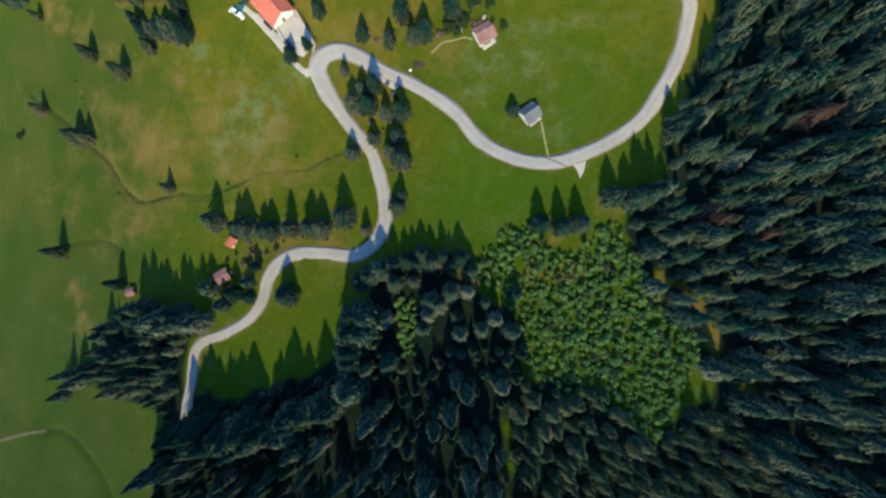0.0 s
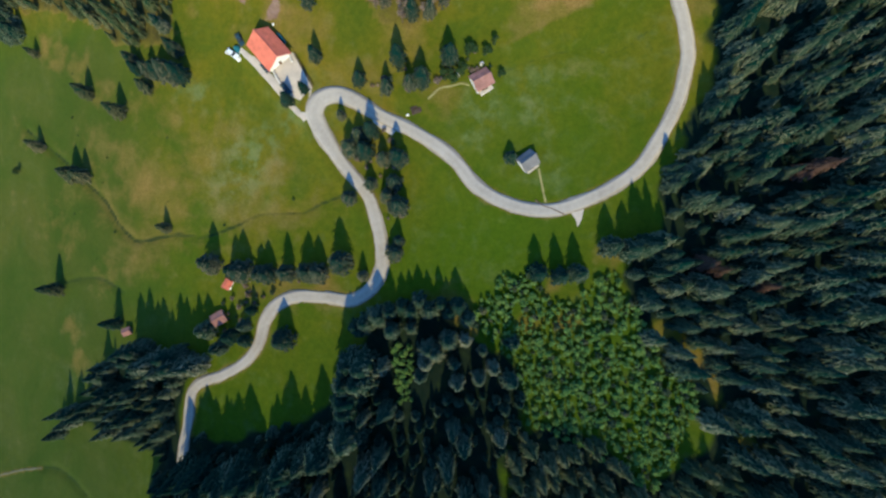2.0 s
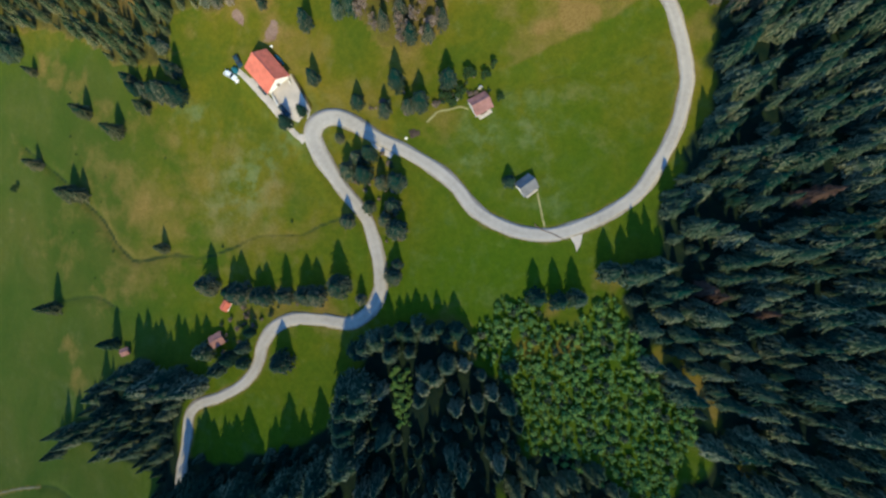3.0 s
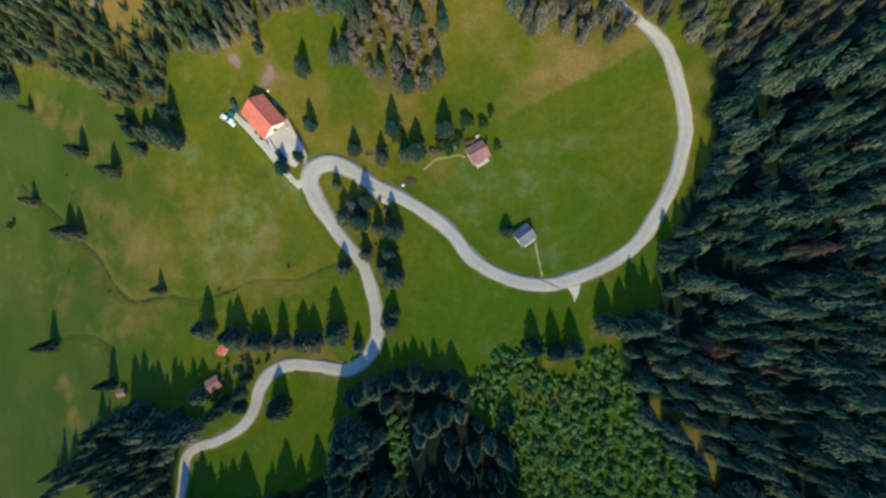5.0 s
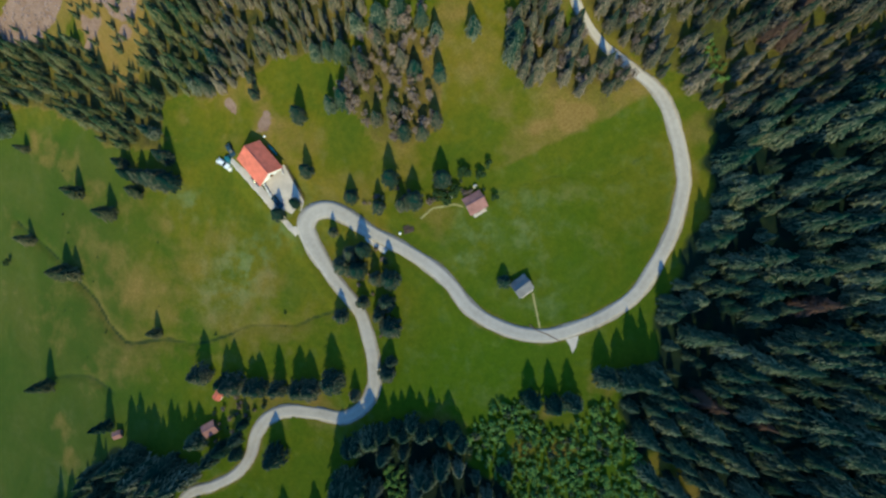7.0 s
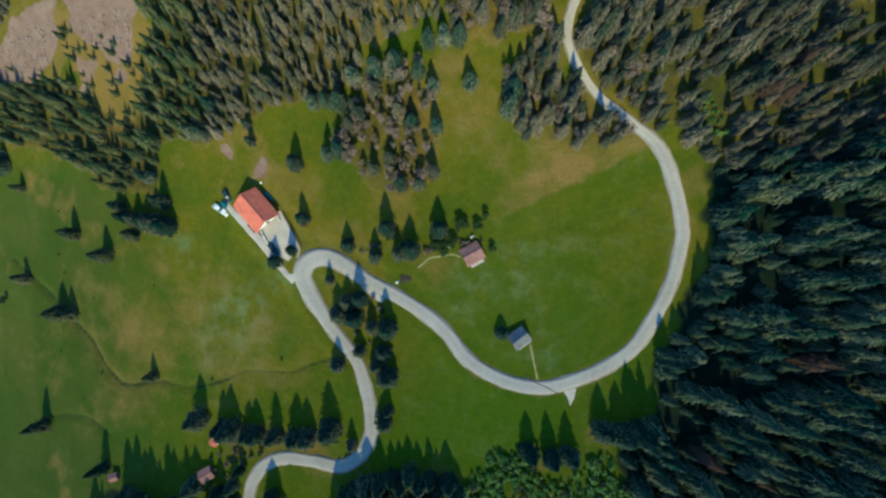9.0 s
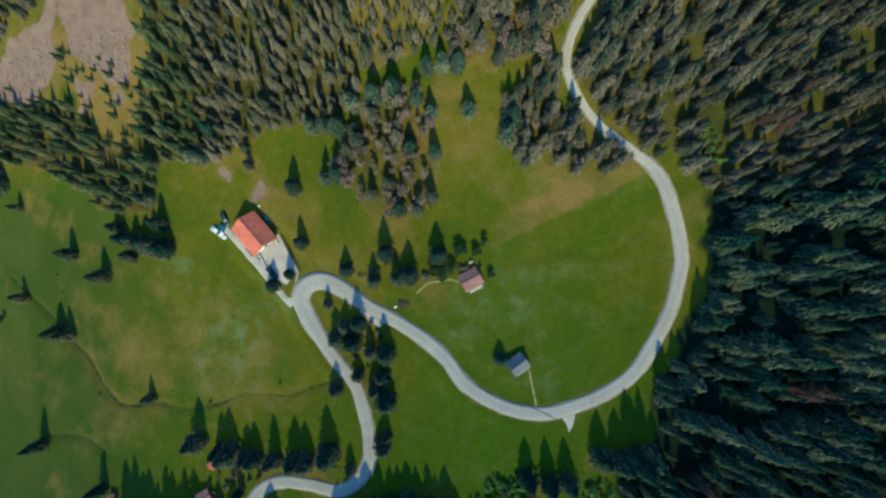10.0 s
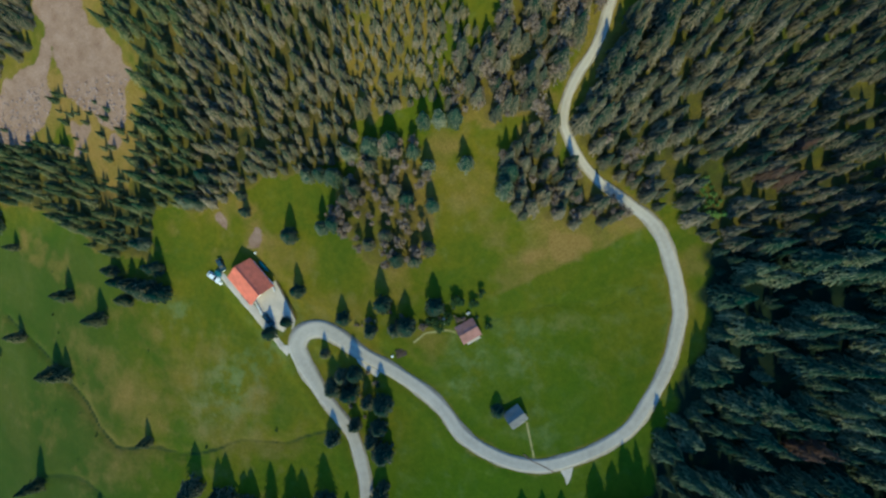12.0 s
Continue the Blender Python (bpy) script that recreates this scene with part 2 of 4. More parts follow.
road_line = smooth_line(ROAD + ROAD_UP, 1.0)
road_z = hillside(road_line[:, 0], road_line[:, 1])
road_z = np.convolve(np.pad(road_z, 12, mode="edge"), np.ones(25) / 25, mode="valid")
stream_line, crease_line, hollow_line, bank_line, lane_line = (smooth_line(l, 1.0) for l in (STREAM, CREASE, HOLLOW, BANK, LANE))
# the flat yard round the house
YARD = ((-50.5, 82.5), 15.0)
yard_z = float(hillside(-47.0, 79.0))


def step(a, b, v):
    t = np.clip((v - a) / (b - a), 0, 1)
    return t * t * (3 - 2 * t)


def land(x, y):
    """The ground's height: hillside, road bench, ditches and small swells."""
    x, y = np.asarray(x, float), np.asarray(y, float)
    z = hillside(x, y) + 0.35 * waves(x, y, 3, 26.0) + 0.10 * waves(x, y, 4, 7.0)
    d, i = distance(x, y, stream_line)
    z = z - (0.6 + 0.45 * waves(x, y, 15, 14.0) + 0.35 * step(-85, -115, x)) * np.exp(-(d / 1.2) ** 2) - 0.4 * np.exp(-(d / 4.0) ** 2)
    for line, deep in ((crease_line, 0.45), (hollow_line, 0.8), (bank_line, 0.8)):
        d, i = distance(x, y, line)
        z = z - deep * np.exp(-(d / 1.4) ** 2)
    w = 1 - step(5.5, 11.0, np.hypot((x - YARD[0][0]) * 0.77 + (y - YARD[0][1]) * 0.64, ((y - YARD[0][1]) * 0.77 - (x - YARD[0][0]) * 0.64) * 0.55))
    z = z * (1 - w) + yard_z * w
    d, i = distance(x, y, road_line)
    w = 1 - step(3.2, 7.5, d)
    return z * (1 - w) + road_z[i] * w


def land_at(x, y):
    return float(land(np.array([x]), np.array([y]))[0])


def inside(x, y, poly):
    hit = np.zeros(np.shape(x), bool)
    for (ax, ay), (bx, by) in zip(poly, poly[1:] + poly[:1]):
        if ay != by:
            hit ^= ((ay > y) != (by > y)) & (x < (bx - ax) * (y - ay) / (by - ay) + ax)
    return hit


# stands of trees and the scree, in plan
EAST = [(60, 154), (43.1, 141.1), (38.2, 131.3), (38.3, 124.5), (43.8, 114.8), (55.4, 110), (65.4, 106.8), (70.4, 100.6), (74.2, 92.4), (76, 76.4), (70.6, 59.1), (65.3, 51), (61.1, 41), (62, 31), (53, 24), (52, 16), (53, 7), (60, -6), (69, -15), (73, -28), (79, -38), (91, -53), (94, -75), (135, -75), (150, 45), (155, 200), (52, 200)]
SOUTH = [(-96, -41), (-79, -35), (-64, -36), (-52, -31), (-41, -27), (-29, -19), (-24, -2), (-19, 7), (-10, 9), (-2, 5), (7, 0), (15, -5), (24, -10), (23, -28), (18, -33), (18, -46), (18, -82), (-98, -90), (-99, -63)]
MIXED = [(20, -30), (28, -27), (43, -28), (57, -43), (75, -29), (81, -39), (92, -57), (95, -75), (20, -80)]
YOUNG = [(11, 9), (17, 17), (26, 19), (29, 11), (36, 9), (48, 19), (53, 11), (60, -5), (70, -14), (67, -26), (59, -43), (38, -30), (24, -25), (22, -10), (12, 0), (9, 5)]
STRIP = [(-14, -3), (-7.5, -4), (-8, -20), (-12.5, -21)]
WEST = [(-117, -9), (-107, -6), (-99, -9), (-83, -11), (-74, -10), (-86, -17), (-88, -35), (-88, -42), (-98, -42), (-115, -39), (-133, -35), (-142, -35), (-126, -26), (-120, -15)]
NORTHWEST = [(-185, 159), (-145, 137), (-130, 134), (-121, 132), (-113, 126), (-102, 117), (-92, 123), (-89, 138), (-88, 155), (-101, 168), (-104, 215), (5, 215), (3, 140), (-1, 135), (-13, 132), (-18, 130), (-23, 121), (-33, 118), (-46, 117), (-59, 113), (-61, 109.5), (-73, 109), (-82, 110), (-88, 107.5), (-88, 100), (-84, 97), (-92, 94), (-113, 97), (-117, 103), (-134, 111), (-201, 126)]
SCREE = [(-127, 215), (-125, 174), (-125, 162), (-129, 160), (-144, 154), (-156, 146), (-154, 136), (-150, 134), (-138, 134), (-129, 140), (-125, 144), (-124, 155), (-122.4, 166), (-120.5, 152), (-118, 147), (-110, 142), (-102, 136), (-97, 134), (-94, 146), (-93, 154), (-97, 160), (-105, 166), (-107, 172), (-105, 215)]
OCHRE = [(-125, 158), (-123, 143), (-119, 133), (-112, 126), (-102, 115.5), (-93, 120), (-85, 123), (-89, 130), (-93, 142), (-97, 138), (-110, 144), (-120, 152)]
WEST_OF_SCREE = [(-205, 146), (-162, 141), (-156, 148), (-146, 156), (-132, 161), (-128, 166), (-128, 215), (-205, 215)]
NORTHEAST_Y = 97.0
GROVE = [(-19, 125), (-7, 126), (0, 122), (2, 112), (2, 103), (1, 94), (-6, 91), (-18, 90), (-22, 96), (-28, 106), (-22, 113)]
GROVE_UP = [(6, 142), (14, 142), (17, 148), (21, 160), (42, 200), (41, 147), (35, 140), (32, 132), (29, 127), (21, 127), (12, 128), (5, 130)]
GROVE_ROAD = [(20.1, 118.2), (23.1, 124.2), (30.1, 127.2), (33.3, 120.4), (37.5, 116.6), (44.9, 111.4), (52.4, 107), (56.6, 102), (51.5, 99.9), (37.8, 100.2), (26.2, 103.4), (21.1, 108.2)]
GLADE = [(-20, 164), (5, 162), (14, 146), (12, 136), (2, 134), (-14, 132), (-21, 138)]
PATCHES = [(31, 93.5, 4, 0.9), (36, 95.5, 4.5, 1.3), (41, 97.5, 4, 1.3), (25, 90, 4, 0.5), (-38, 92, 10, 0.4), (-29, 80, 8, 0.4), (-62, 95, 8, 0.4), (-80, 56, 18, 0.45), (-92, 45, 15, 0.45), (-70, 40, 14, 0.4), (-105, 25, 12, 0.4), (-122, 20, 12, 0.35), (-125, 62, 18, 0.38), (-140, 38, 16, 0.4), (-100, 85, 12, 0.35), (-51, 51, 8, 0.5), (-105, 48, 9, 0.65), (-63, 109, 6, 0.8), (-11, 88, 12, 0.55), (-138, -2, 6, 0.7), (-134, -14, 6, 0.65), (12, 112, 9, 0.45), (-13, 37, 4, 0.8),
           (-24, 55, 6, 0.6), (-44, 92, 6, 0.55), (-22, 78, 7, 0.5), (5, 122, 6, 0.7), (-50, 13, 8, 0.6), (-36, 14, 5, 0.7), (-62, 12, 7, 0.4), (31, 14, 4, 0.8), (47, 22, 4, 0.7), (1, 4, 9, 1.0), (-9, 3, 6, 0.9), (9, 2, 4, 0.9), (73, -9, 5, 0.8), (70, 92, 5, 0.7), (70, 82, 4, 0.6), (0, 70, 8, 0.5), (-51, 99, 5, 1.0), (-52, 105, 4, 0.9), (-56, 110, 4, 0.9), (-45, 97, 4, 0.7), (-94, 49, 8, 0.55), (-88, 40, 6, 0.5), (-70, 64, 8, 0.5), (-60, 41, 5, 0.5), (-112, 60, 8, 0.5), (-92, 70, 8, 0.5), (-104, 118, 9, 1.0), (-98, 128, 6, 0.9), (-113, 128, 5, 0.9), (-122, 38, 8, 0.4), (-20, 40, 4, 0.5), (33, 100, 5, 0.6), (18, 100, 6, 0.4)]


def axis(lo, hi, fine, far):
    mid = np.arange(lo, hi + fine / 2, fine)
    out, d, at = [], fine, 0.0
    while at < far:
        d *= 1.25
        at += d
        out.append(at)
    out = np.array(out)
    return np.concatenate([(lo - out)[::-1], mid, hi + out])


def grid_mesh(name, xs, ys, zs):
    nx, ny = len(xs), len(ys)
    X, Y = np.meshgrid(xs, ys)
    me = bpy.data.meshes.new(name)
    co = np.stack([X, Y, zs], -1).reshape(-1, 3)
    i = (np.arange(ny - 1)[:, None] * nx + np.arange(nx - 1)[None, :]).ravel()
    quads = np.stack([i, i + 1, i + nx + 1, i + nx], 1)
    return solid(me, co, quads)


def solid(me, co, faces, slots=None, tint=None, tip=None):
    """Fill a mesh from arrays of places and of equal-sided faces."""
    n, k = faces.shape
    me.vertices.add(len(co))
    me.vertices.foreach_set("co", np.asarray(co, np.float32).ravel())
    me.loops.add(n * k)
    me.loops.foreach_set("vertex_index", faces.astype(np.int32).ravel())
    me.polygons.add(n)
    me.polygons.foreach_set("loop_start", np.arange(0, n * k, k, dtype=np.int32))
    if slots is not None:
        me.polygons.foreach_set("material_index", slots.astype(np.int32))
    if tint is not None:
        me.attributes.new("tint", "FLOAT", "POINT").data.foreach_set("value", np.asarray(tint, np.float32))
    if tip is not None:
        me.attributes.new("tip", "FLOAT", "POINT").data.foreach_set("value", np.asarray(tip, np.float32))
    me.update(calc_edges=True)
    return me


def painted(me, name, values):
    me.attributes.new(name, "FLOAT", "POINT").data.foreach_set("value", np.asarray(values, np.float32).ravel())


def build_ground():
    xs, ys = axis(-190, 160, 1.0, 3500), axis(-95, 205, 1.0, 3500)
    X, Y = np.meshgrid(xs, ys)
    Z = land(X, Y)
    d, i = distance(X, Y, road_line)                       # the road bed, a little below the paving
    Z = Z - 0.3 * (1 - step(0.9, 2.0, d)) * step(98, 104, Y)
    me = grid_mesh("ground", xs, ys, Z)
    jx, jy = X + 2.0 * waves(X, Y, 11, 12.0), Y + 2.0 * waves(X, Y, 12, 12.0)
    dirt = np.zeros(X.shape)
    for x, y, r, k in PATCHES:
        dirt = np.maximum(dirt, k * np.exp(-((jx - x) ** 2 + (jy - y) ** 2) / (r * r)))
    d, i = distance(X, Y, road_line)
    dirt = np.maximum(dirt, 0.55 * (1 - step(1.9, 3.4, d)))
    d, i = distance(X, Y, lane_line)
    dirt = np.maximum(dirt, 0.6 * (1 - step(0.5, 1.3, d)))
    d, i = distance(X, Y, stream_line)
    ditch = (1.05 + 0.35 * waves(X, Y, 14, 9.0) + 0.35 * step(-80, -100, X)) * np.exp(-(d / 0.65) ** 2)
    dirt = np.maximum(dirt, 0.35 * np.exp(-(d / 7.0) ** 2))
    for line, deep, broad in ((crease_line, 0.6, 0.55), (hollow_line, 0.8, 1.0), (bank_line, 0.75, 0.9)):
        d, i = distance(X, Y, line)
        ditch = np.maximum(ditch, (deep + 0.12 * waves(X, Y, 18, 12.0)) * np.exp(-(d / broad) ** 2))
    # mask of the stands whose floor is painted dark as tree shade
    shaded_litter = np.zeros(X.shape)
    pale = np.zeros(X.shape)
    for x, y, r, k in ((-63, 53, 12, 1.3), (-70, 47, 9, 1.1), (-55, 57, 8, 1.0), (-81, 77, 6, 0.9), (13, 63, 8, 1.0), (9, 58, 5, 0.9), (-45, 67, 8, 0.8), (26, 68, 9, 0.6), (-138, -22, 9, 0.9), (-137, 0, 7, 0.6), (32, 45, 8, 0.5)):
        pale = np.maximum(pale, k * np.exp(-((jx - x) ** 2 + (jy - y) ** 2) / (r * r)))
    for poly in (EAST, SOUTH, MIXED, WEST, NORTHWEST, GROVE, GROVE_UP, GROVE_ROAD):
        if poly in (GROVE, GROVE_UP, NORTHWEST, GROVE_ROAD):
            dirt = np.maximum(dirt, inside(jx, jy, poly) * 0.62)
            shaded_litter = np.maximum(shaded_litter, inside(jx, jy, poly) * (~inside(jx, jy, GLADE)) * (0.52 if poly is NORTHWEST else 0.42))
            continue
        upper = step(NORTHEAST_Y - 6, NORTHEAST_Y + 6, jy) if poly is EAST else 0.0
        shaded_litter = np.maximum(shaded_litter, inside(jx, jy, poly) * (1.0 - upper))
        shaded_litter = np.maximum(shaded_litter, inside(jx, jy, poly) * 0.5 * upper)
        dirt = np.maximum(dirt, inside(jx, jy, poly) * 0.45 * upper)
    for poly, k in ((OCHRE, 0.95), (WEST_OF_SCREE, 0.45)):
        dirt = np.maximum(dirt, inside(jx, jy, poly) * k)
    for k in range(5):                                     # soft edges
        shaded_litter = (shaded_litter + np.roll(shaded_litter, 1, 0) + np.roll(shaded_litter, -1, 0) + np.roll(shaded_litter, 1, 1) + np.roll(shaded_litter, -1, 1)) / 5
    bare = inside(jx, jy, SCREE) * 1.0
    halo = bare.copy()
    for k in range(14):
        halo = np.maximum.reduce([halo, np.roll(halo, 1, 0), np.roll(halo, -1, 0), np.roll(halo, 1, 1), np.roll(halo, -1, 1)]) if k < 6 else (halo + np.roll(halo, 1, 0) + np.roll(halo, -1, 0) + np.roll(halo, 1, 1) + np.roll(halo, -1, 1)) / 5
    dirt = np.maximum(dirt, 0.5 * halo)
    for k in range(2):
        bare = (bare + np.roll(bare, 1, 0) + np.roll(bare, -1, 0) + np.roll(bare, 1, 1) + np.roll(bare, -1, 1)) / 5
    for x, y, r in ((-114, 136, 4.0), (-115.5, 132, 2.5), (-88, 122, 2.6), (-101, 132, 2.5), (-52.2, 99.0, 2.3), (-50.6, 102.8, 1.7), (-63.5, 105.5, 1.5)):
        bare = np.maximum(bare, 1.1 * np.exp(-((jx - x) ** 2 + (jy - y) ** 2) / (r * r)))
    near_scree = inside(X + 3.5 * waves(X, Y, 13, 9.0) - 4, Y + 3.5 * waves(X, Y, 16, 9.0) + 3, SCREE)
    dirt = np.maximum(dirt, near_scree * 0.7)
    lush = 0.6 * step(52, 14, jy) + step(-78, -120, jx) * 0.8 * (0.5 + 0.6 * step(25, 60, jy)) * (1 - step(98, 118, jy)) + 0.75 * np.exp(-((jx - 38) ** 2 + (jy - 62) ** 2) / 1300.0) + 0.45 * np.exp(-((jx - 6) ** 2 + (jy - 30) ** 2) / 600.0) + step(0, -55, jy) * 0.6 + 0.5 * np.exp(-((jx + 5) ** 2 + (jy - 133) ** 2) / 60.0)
    edge = Y - 81.5 - 0.464 * (X - 17.9) + 0.8 * waves(X, Y, 19, 10.0)      # the mown part of the meadow ends here
    mown = step(14, 24, X) * (1 - step(60, 68, X)) * (1 - step(-0.5, 1.0, edge)) * step(-22, -6, edge)
    lush = np.maximum(lush, 0.5 * mown)
    dirt = dirt * (1 - 0.75 * mown)
    rough = step(14, 24, X) * (1 - step(58, 62, X)) * step(-0.5, 1.0, edge) * (1 - step(6, 14, edge))
    dirt = np.maximum(dirt, 0.48 * rough)
    for x, y, r, k in ((-147, 102, 5, 0.75), (-140, 97, 6, 0.7), (-131, 91, 7, 0.55), (-121, 82, 8, 0.4), (-104, 77, 8, 0.4), (-98, 79, 5, 0.4), (-81, 106, 5, 0.55), (-73, 106, 4, 0.5), (-65, 107, 3.5, 0.6)):
        dirt = np.maximum(dirt, k * np.exp(-((jx - x) ** 2 + (jy - y) ** 2) / (r * r)))
    dull = step(-70, -125, jx) * (1 - 0.6 * step(95, 112, jy))               # the west meadow's grass turns darker and duller
    green = inside(jx, jy, YOUNG)
    lush, dirt = np.where(green, 1.0, lush), np.where(green, 0.0, dirt)
    for x, y, r in ((62, 2, 4), (66, -2, 4), (70, -7, 4), (74, -13, 4), (79, -22, 4), (82, -31, 4), (26, 2, 4), (36, 4, 3)):
        bald = np.exp(-((jx - x) ** 2 + (jy - y) ** 2) / (r * r))
        dirt, shaded_litter, lush = np.maximum(dirt, 0.55 * bald), shaded_litter * (1 - bald), lush * (1 - bald)
    for name, v in (("dirt", dirt), ("shaded_litter", shaded_litter), ("lush", np.clip(lush, 0, 1)), ("pale", pale), ("dull", dull), ("scree", bare), ("ditch", ditch)):
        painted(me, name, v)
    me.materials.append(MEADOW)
    me.polygons.foreach_set("use_smooth", np.ones(len(me.polygons), bool))
    return tagged(new("ground", me), "steep alpine meadow with olive grass and bare earth", "ground", kind="structure")


ground = build_ground()


def ribbon(name, line, zs, half, lift, mat, label, ragged=0.0, seed=1, skirt=0.4, offset=0.0):
    """A slab that follows a line, with edges that go down into the ground."""
    tang = np.gradient(line, axis=0)
    tang /= np.linalg.norm(tang, axis=1)[:, None]
    side = np.stack([tang[:, 1], -tang[:, 0]], 1)
    s = np.arange(len(line))
    half = np.broadcast_to(half, (len(line),))
    hl, hr = (half + ragged * waves(s, s * 0.3, seed + k, 9.0) for k in (0, 1))
    cols = [-1.0, -1.0, -0.6, -0.2, 0.2, 0.6, 1.0, 1.0]
    co, across = [], []
    for k, c in enumerate(cols):
        w = np.where(c < 0, hl, hr) * c + offset
        z = zs + lift + 0.04 * (1 - abs(c)) - (skirt if k in (0, len(cols) - 1) else 0)
        co.append(np.concatenate([line + side * w[:, None], z[:, None]], 1))
        across.append(np.full(len(line), c))
    co = np.stack(co, 1)
    n, k = co.shape[:2]
    i = (np.arange(n - 1)[:, None] * k + np.arange(k - 1)[None, :]).ravel()
    me = solid(bpy.data.meshes.new(name), co.reshape(-1, 3), np.stack([i, i + k, i + k + 1, i + 1], 1)[:, ::-1])
    painted(me, "across", np.stack(across, 1))
    me.materials.append(mat)
    return tagged(new(name, me), label, "road", kind="structure")


n_road = len(road_line)
along = np.arange(n_road)
bend = np.exp(-((road_line[:, 0] + 36) ** 2 + (road_line[:, 1] - 69) ** 2) / 120.0)
half_road = 1.72 + 0.95 * bend + 0.12 * waves(along, along * 0.2, 8, 30.0)
half_road = half_road * (1 - 0.46 * step(92, 118, road_line[:, 1])) * (1 - 0.18 * step(8, -10, road_line[:, 1]))
ribbon("verge", road_line, road_z, half_road + 0.4, 0.08, GRAVEL, "gravel verge along the mountain road", 0.28, 21)
ribbon("road", road_line, road_z, half_road, 0.16, ASPHALT, "pale worn asphalt mountain road with a hairpin bend", 0.07, 31)

# ---------------------------------------------------------------- trees
def spruce_shape(r, high, wide, whorls=11, thin=0.06, belly=1.3, dense=0.7, slope=(1.1, 1.7)):
    """Needles of a spruce: whorls of boughs that hang steeply over a dense, ragged inner cone. Places, triangles,
    weights that paint bough tips as sunlit.
    """
    co, tri, tips = [], [], []
    up = np.array([0, 0, 1.0])
    foot = 0.07 * high

    def reach_at(f):
        return wide * (1 - min(max(f, 0), 1) ** belly) ** 0.9 * (0.82 + 0.18 * min(1, max(f, 0) * 7))

    for w in range(whorls):
        f = (w + 0.3 + r.uniform(-0.3, 0.3)) / whorls
        reach = reach_at(f) + 0.22
        count = 12 if f < 0.45 else 10 if f < 0.8 else 6
        turn = r.uniform(0, 6.28)
        for b in range(count):
            if r.rand() < thin:
                continue
            a = turn + 6.283 * (b + r.uniform(-0.3, 0.3)) / count
            l = reach * r.choice([r.uniform(0.65, 0.9), r.uniform(0.88, 1.08), r.uniform(1.0, 1.28)])
            drop = l * r.uniform(*slope)
            d, s = np.array([math.cos(a), math.sin(a), 0]), np.array([-math.sin(a), math.cos(a), 0])
            root = up * (foot + (high - foot) * f + 0.45 * drop)
            tip = root + d * l - up * 0.9 * drop
            c = root + d * 0.55 * l - up * 0.42 * drop
            wd = l * r.uniform(0.09, 0.14)
            n = len(co)
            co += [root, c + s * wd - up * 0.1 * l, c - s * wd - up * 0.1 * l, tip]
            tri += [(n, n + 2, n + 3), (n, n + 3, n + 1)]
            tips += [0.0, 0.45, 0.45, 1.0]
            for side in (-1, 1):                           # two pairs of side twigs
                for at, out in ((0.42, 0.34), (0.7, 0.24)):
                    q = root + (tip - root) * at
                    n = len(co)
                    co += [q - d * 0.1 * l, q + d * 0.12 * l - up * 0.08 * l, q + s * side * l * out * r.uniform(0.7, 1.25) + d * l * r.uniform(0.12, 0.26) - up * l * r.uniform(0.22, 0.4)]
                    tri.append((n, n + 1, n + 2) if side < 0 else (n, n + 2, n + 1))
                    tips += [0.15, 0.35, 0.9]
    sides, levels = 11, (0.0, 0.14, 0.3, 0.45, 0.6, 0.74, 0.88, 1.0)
    n = len(co)                                            # dense inner needles and the leader, weight 0 so they are painted as shade
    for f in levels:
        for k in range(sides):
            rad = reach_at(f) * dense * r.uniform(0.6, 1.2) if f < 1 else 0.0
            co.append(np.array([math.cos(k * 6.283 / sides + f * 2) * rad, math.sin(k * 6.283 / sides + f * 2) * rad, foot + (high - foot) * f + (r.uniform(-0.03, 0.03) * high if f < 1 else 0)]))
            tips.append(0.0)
    for lev in range(len(levels) - 1):
        for k in range(sides):
            a, b = n + lev * sides + k, n + lev * sides + (k + 1) % sides
            tri += [(a, b, b + sides), (a, b + sides, a + sides)]
    return np.array(co), np.array(tri), np.array(tips)


def trunk_shape(r, high, thick, limbs=0, sides=6):
    """A tapered, slightly bent trunk, with limbs where there are any."""
    co, tri = [], []

    def tube(p0, p1, r0, r1):
        p0, p1 = np.array(p0, float), np.array(p1, float)
        ax = (p1 - p0) / np.linalg.norm(p1 - p0)
        u = np.cross(ax, (0.3, 0.9, 0.1))
        u /= np.linalg.norm(u)
        v = np.cross(ax, u)
        n = len(co)
        for p, rad in ((p0, r0), (p1, r1)):
            for k in range(sides):
                co.append(p + rad * (u * math.cos(6.283 * k / sides) + v * math.sin(6.283 * k / sides)))
        for k in range(sides):
            a, b = n + k, n + (k + 1) % sides
            tri.extend([(a, b, b + sides), (a, b + sides, a + sides)])

    bx, by = r.uniform(-0.02, 0.02, 2) * high
    tube((0, 0, -0.6), (bx, by, high * 0.5), thick, thick * 0.65)
    tube((bx, by, high * 0.5), (0, 0, high), thick * 0.65, thick * 0.12)
    for k in range(limbs):
        a, z = r.uniform(0, 6.28), high * r.uniform(0.35, 0.7)
        l = high * r.uniform(0.22, 0.38)
        tube((bx, by, z), (bx + math.cos(a) * l, by + math.sin(a) * l, z + l * 0.8), thick * 0.4, thick * 0.1)
    return np.array(co), np.array(tri), np.zeros(len(co))


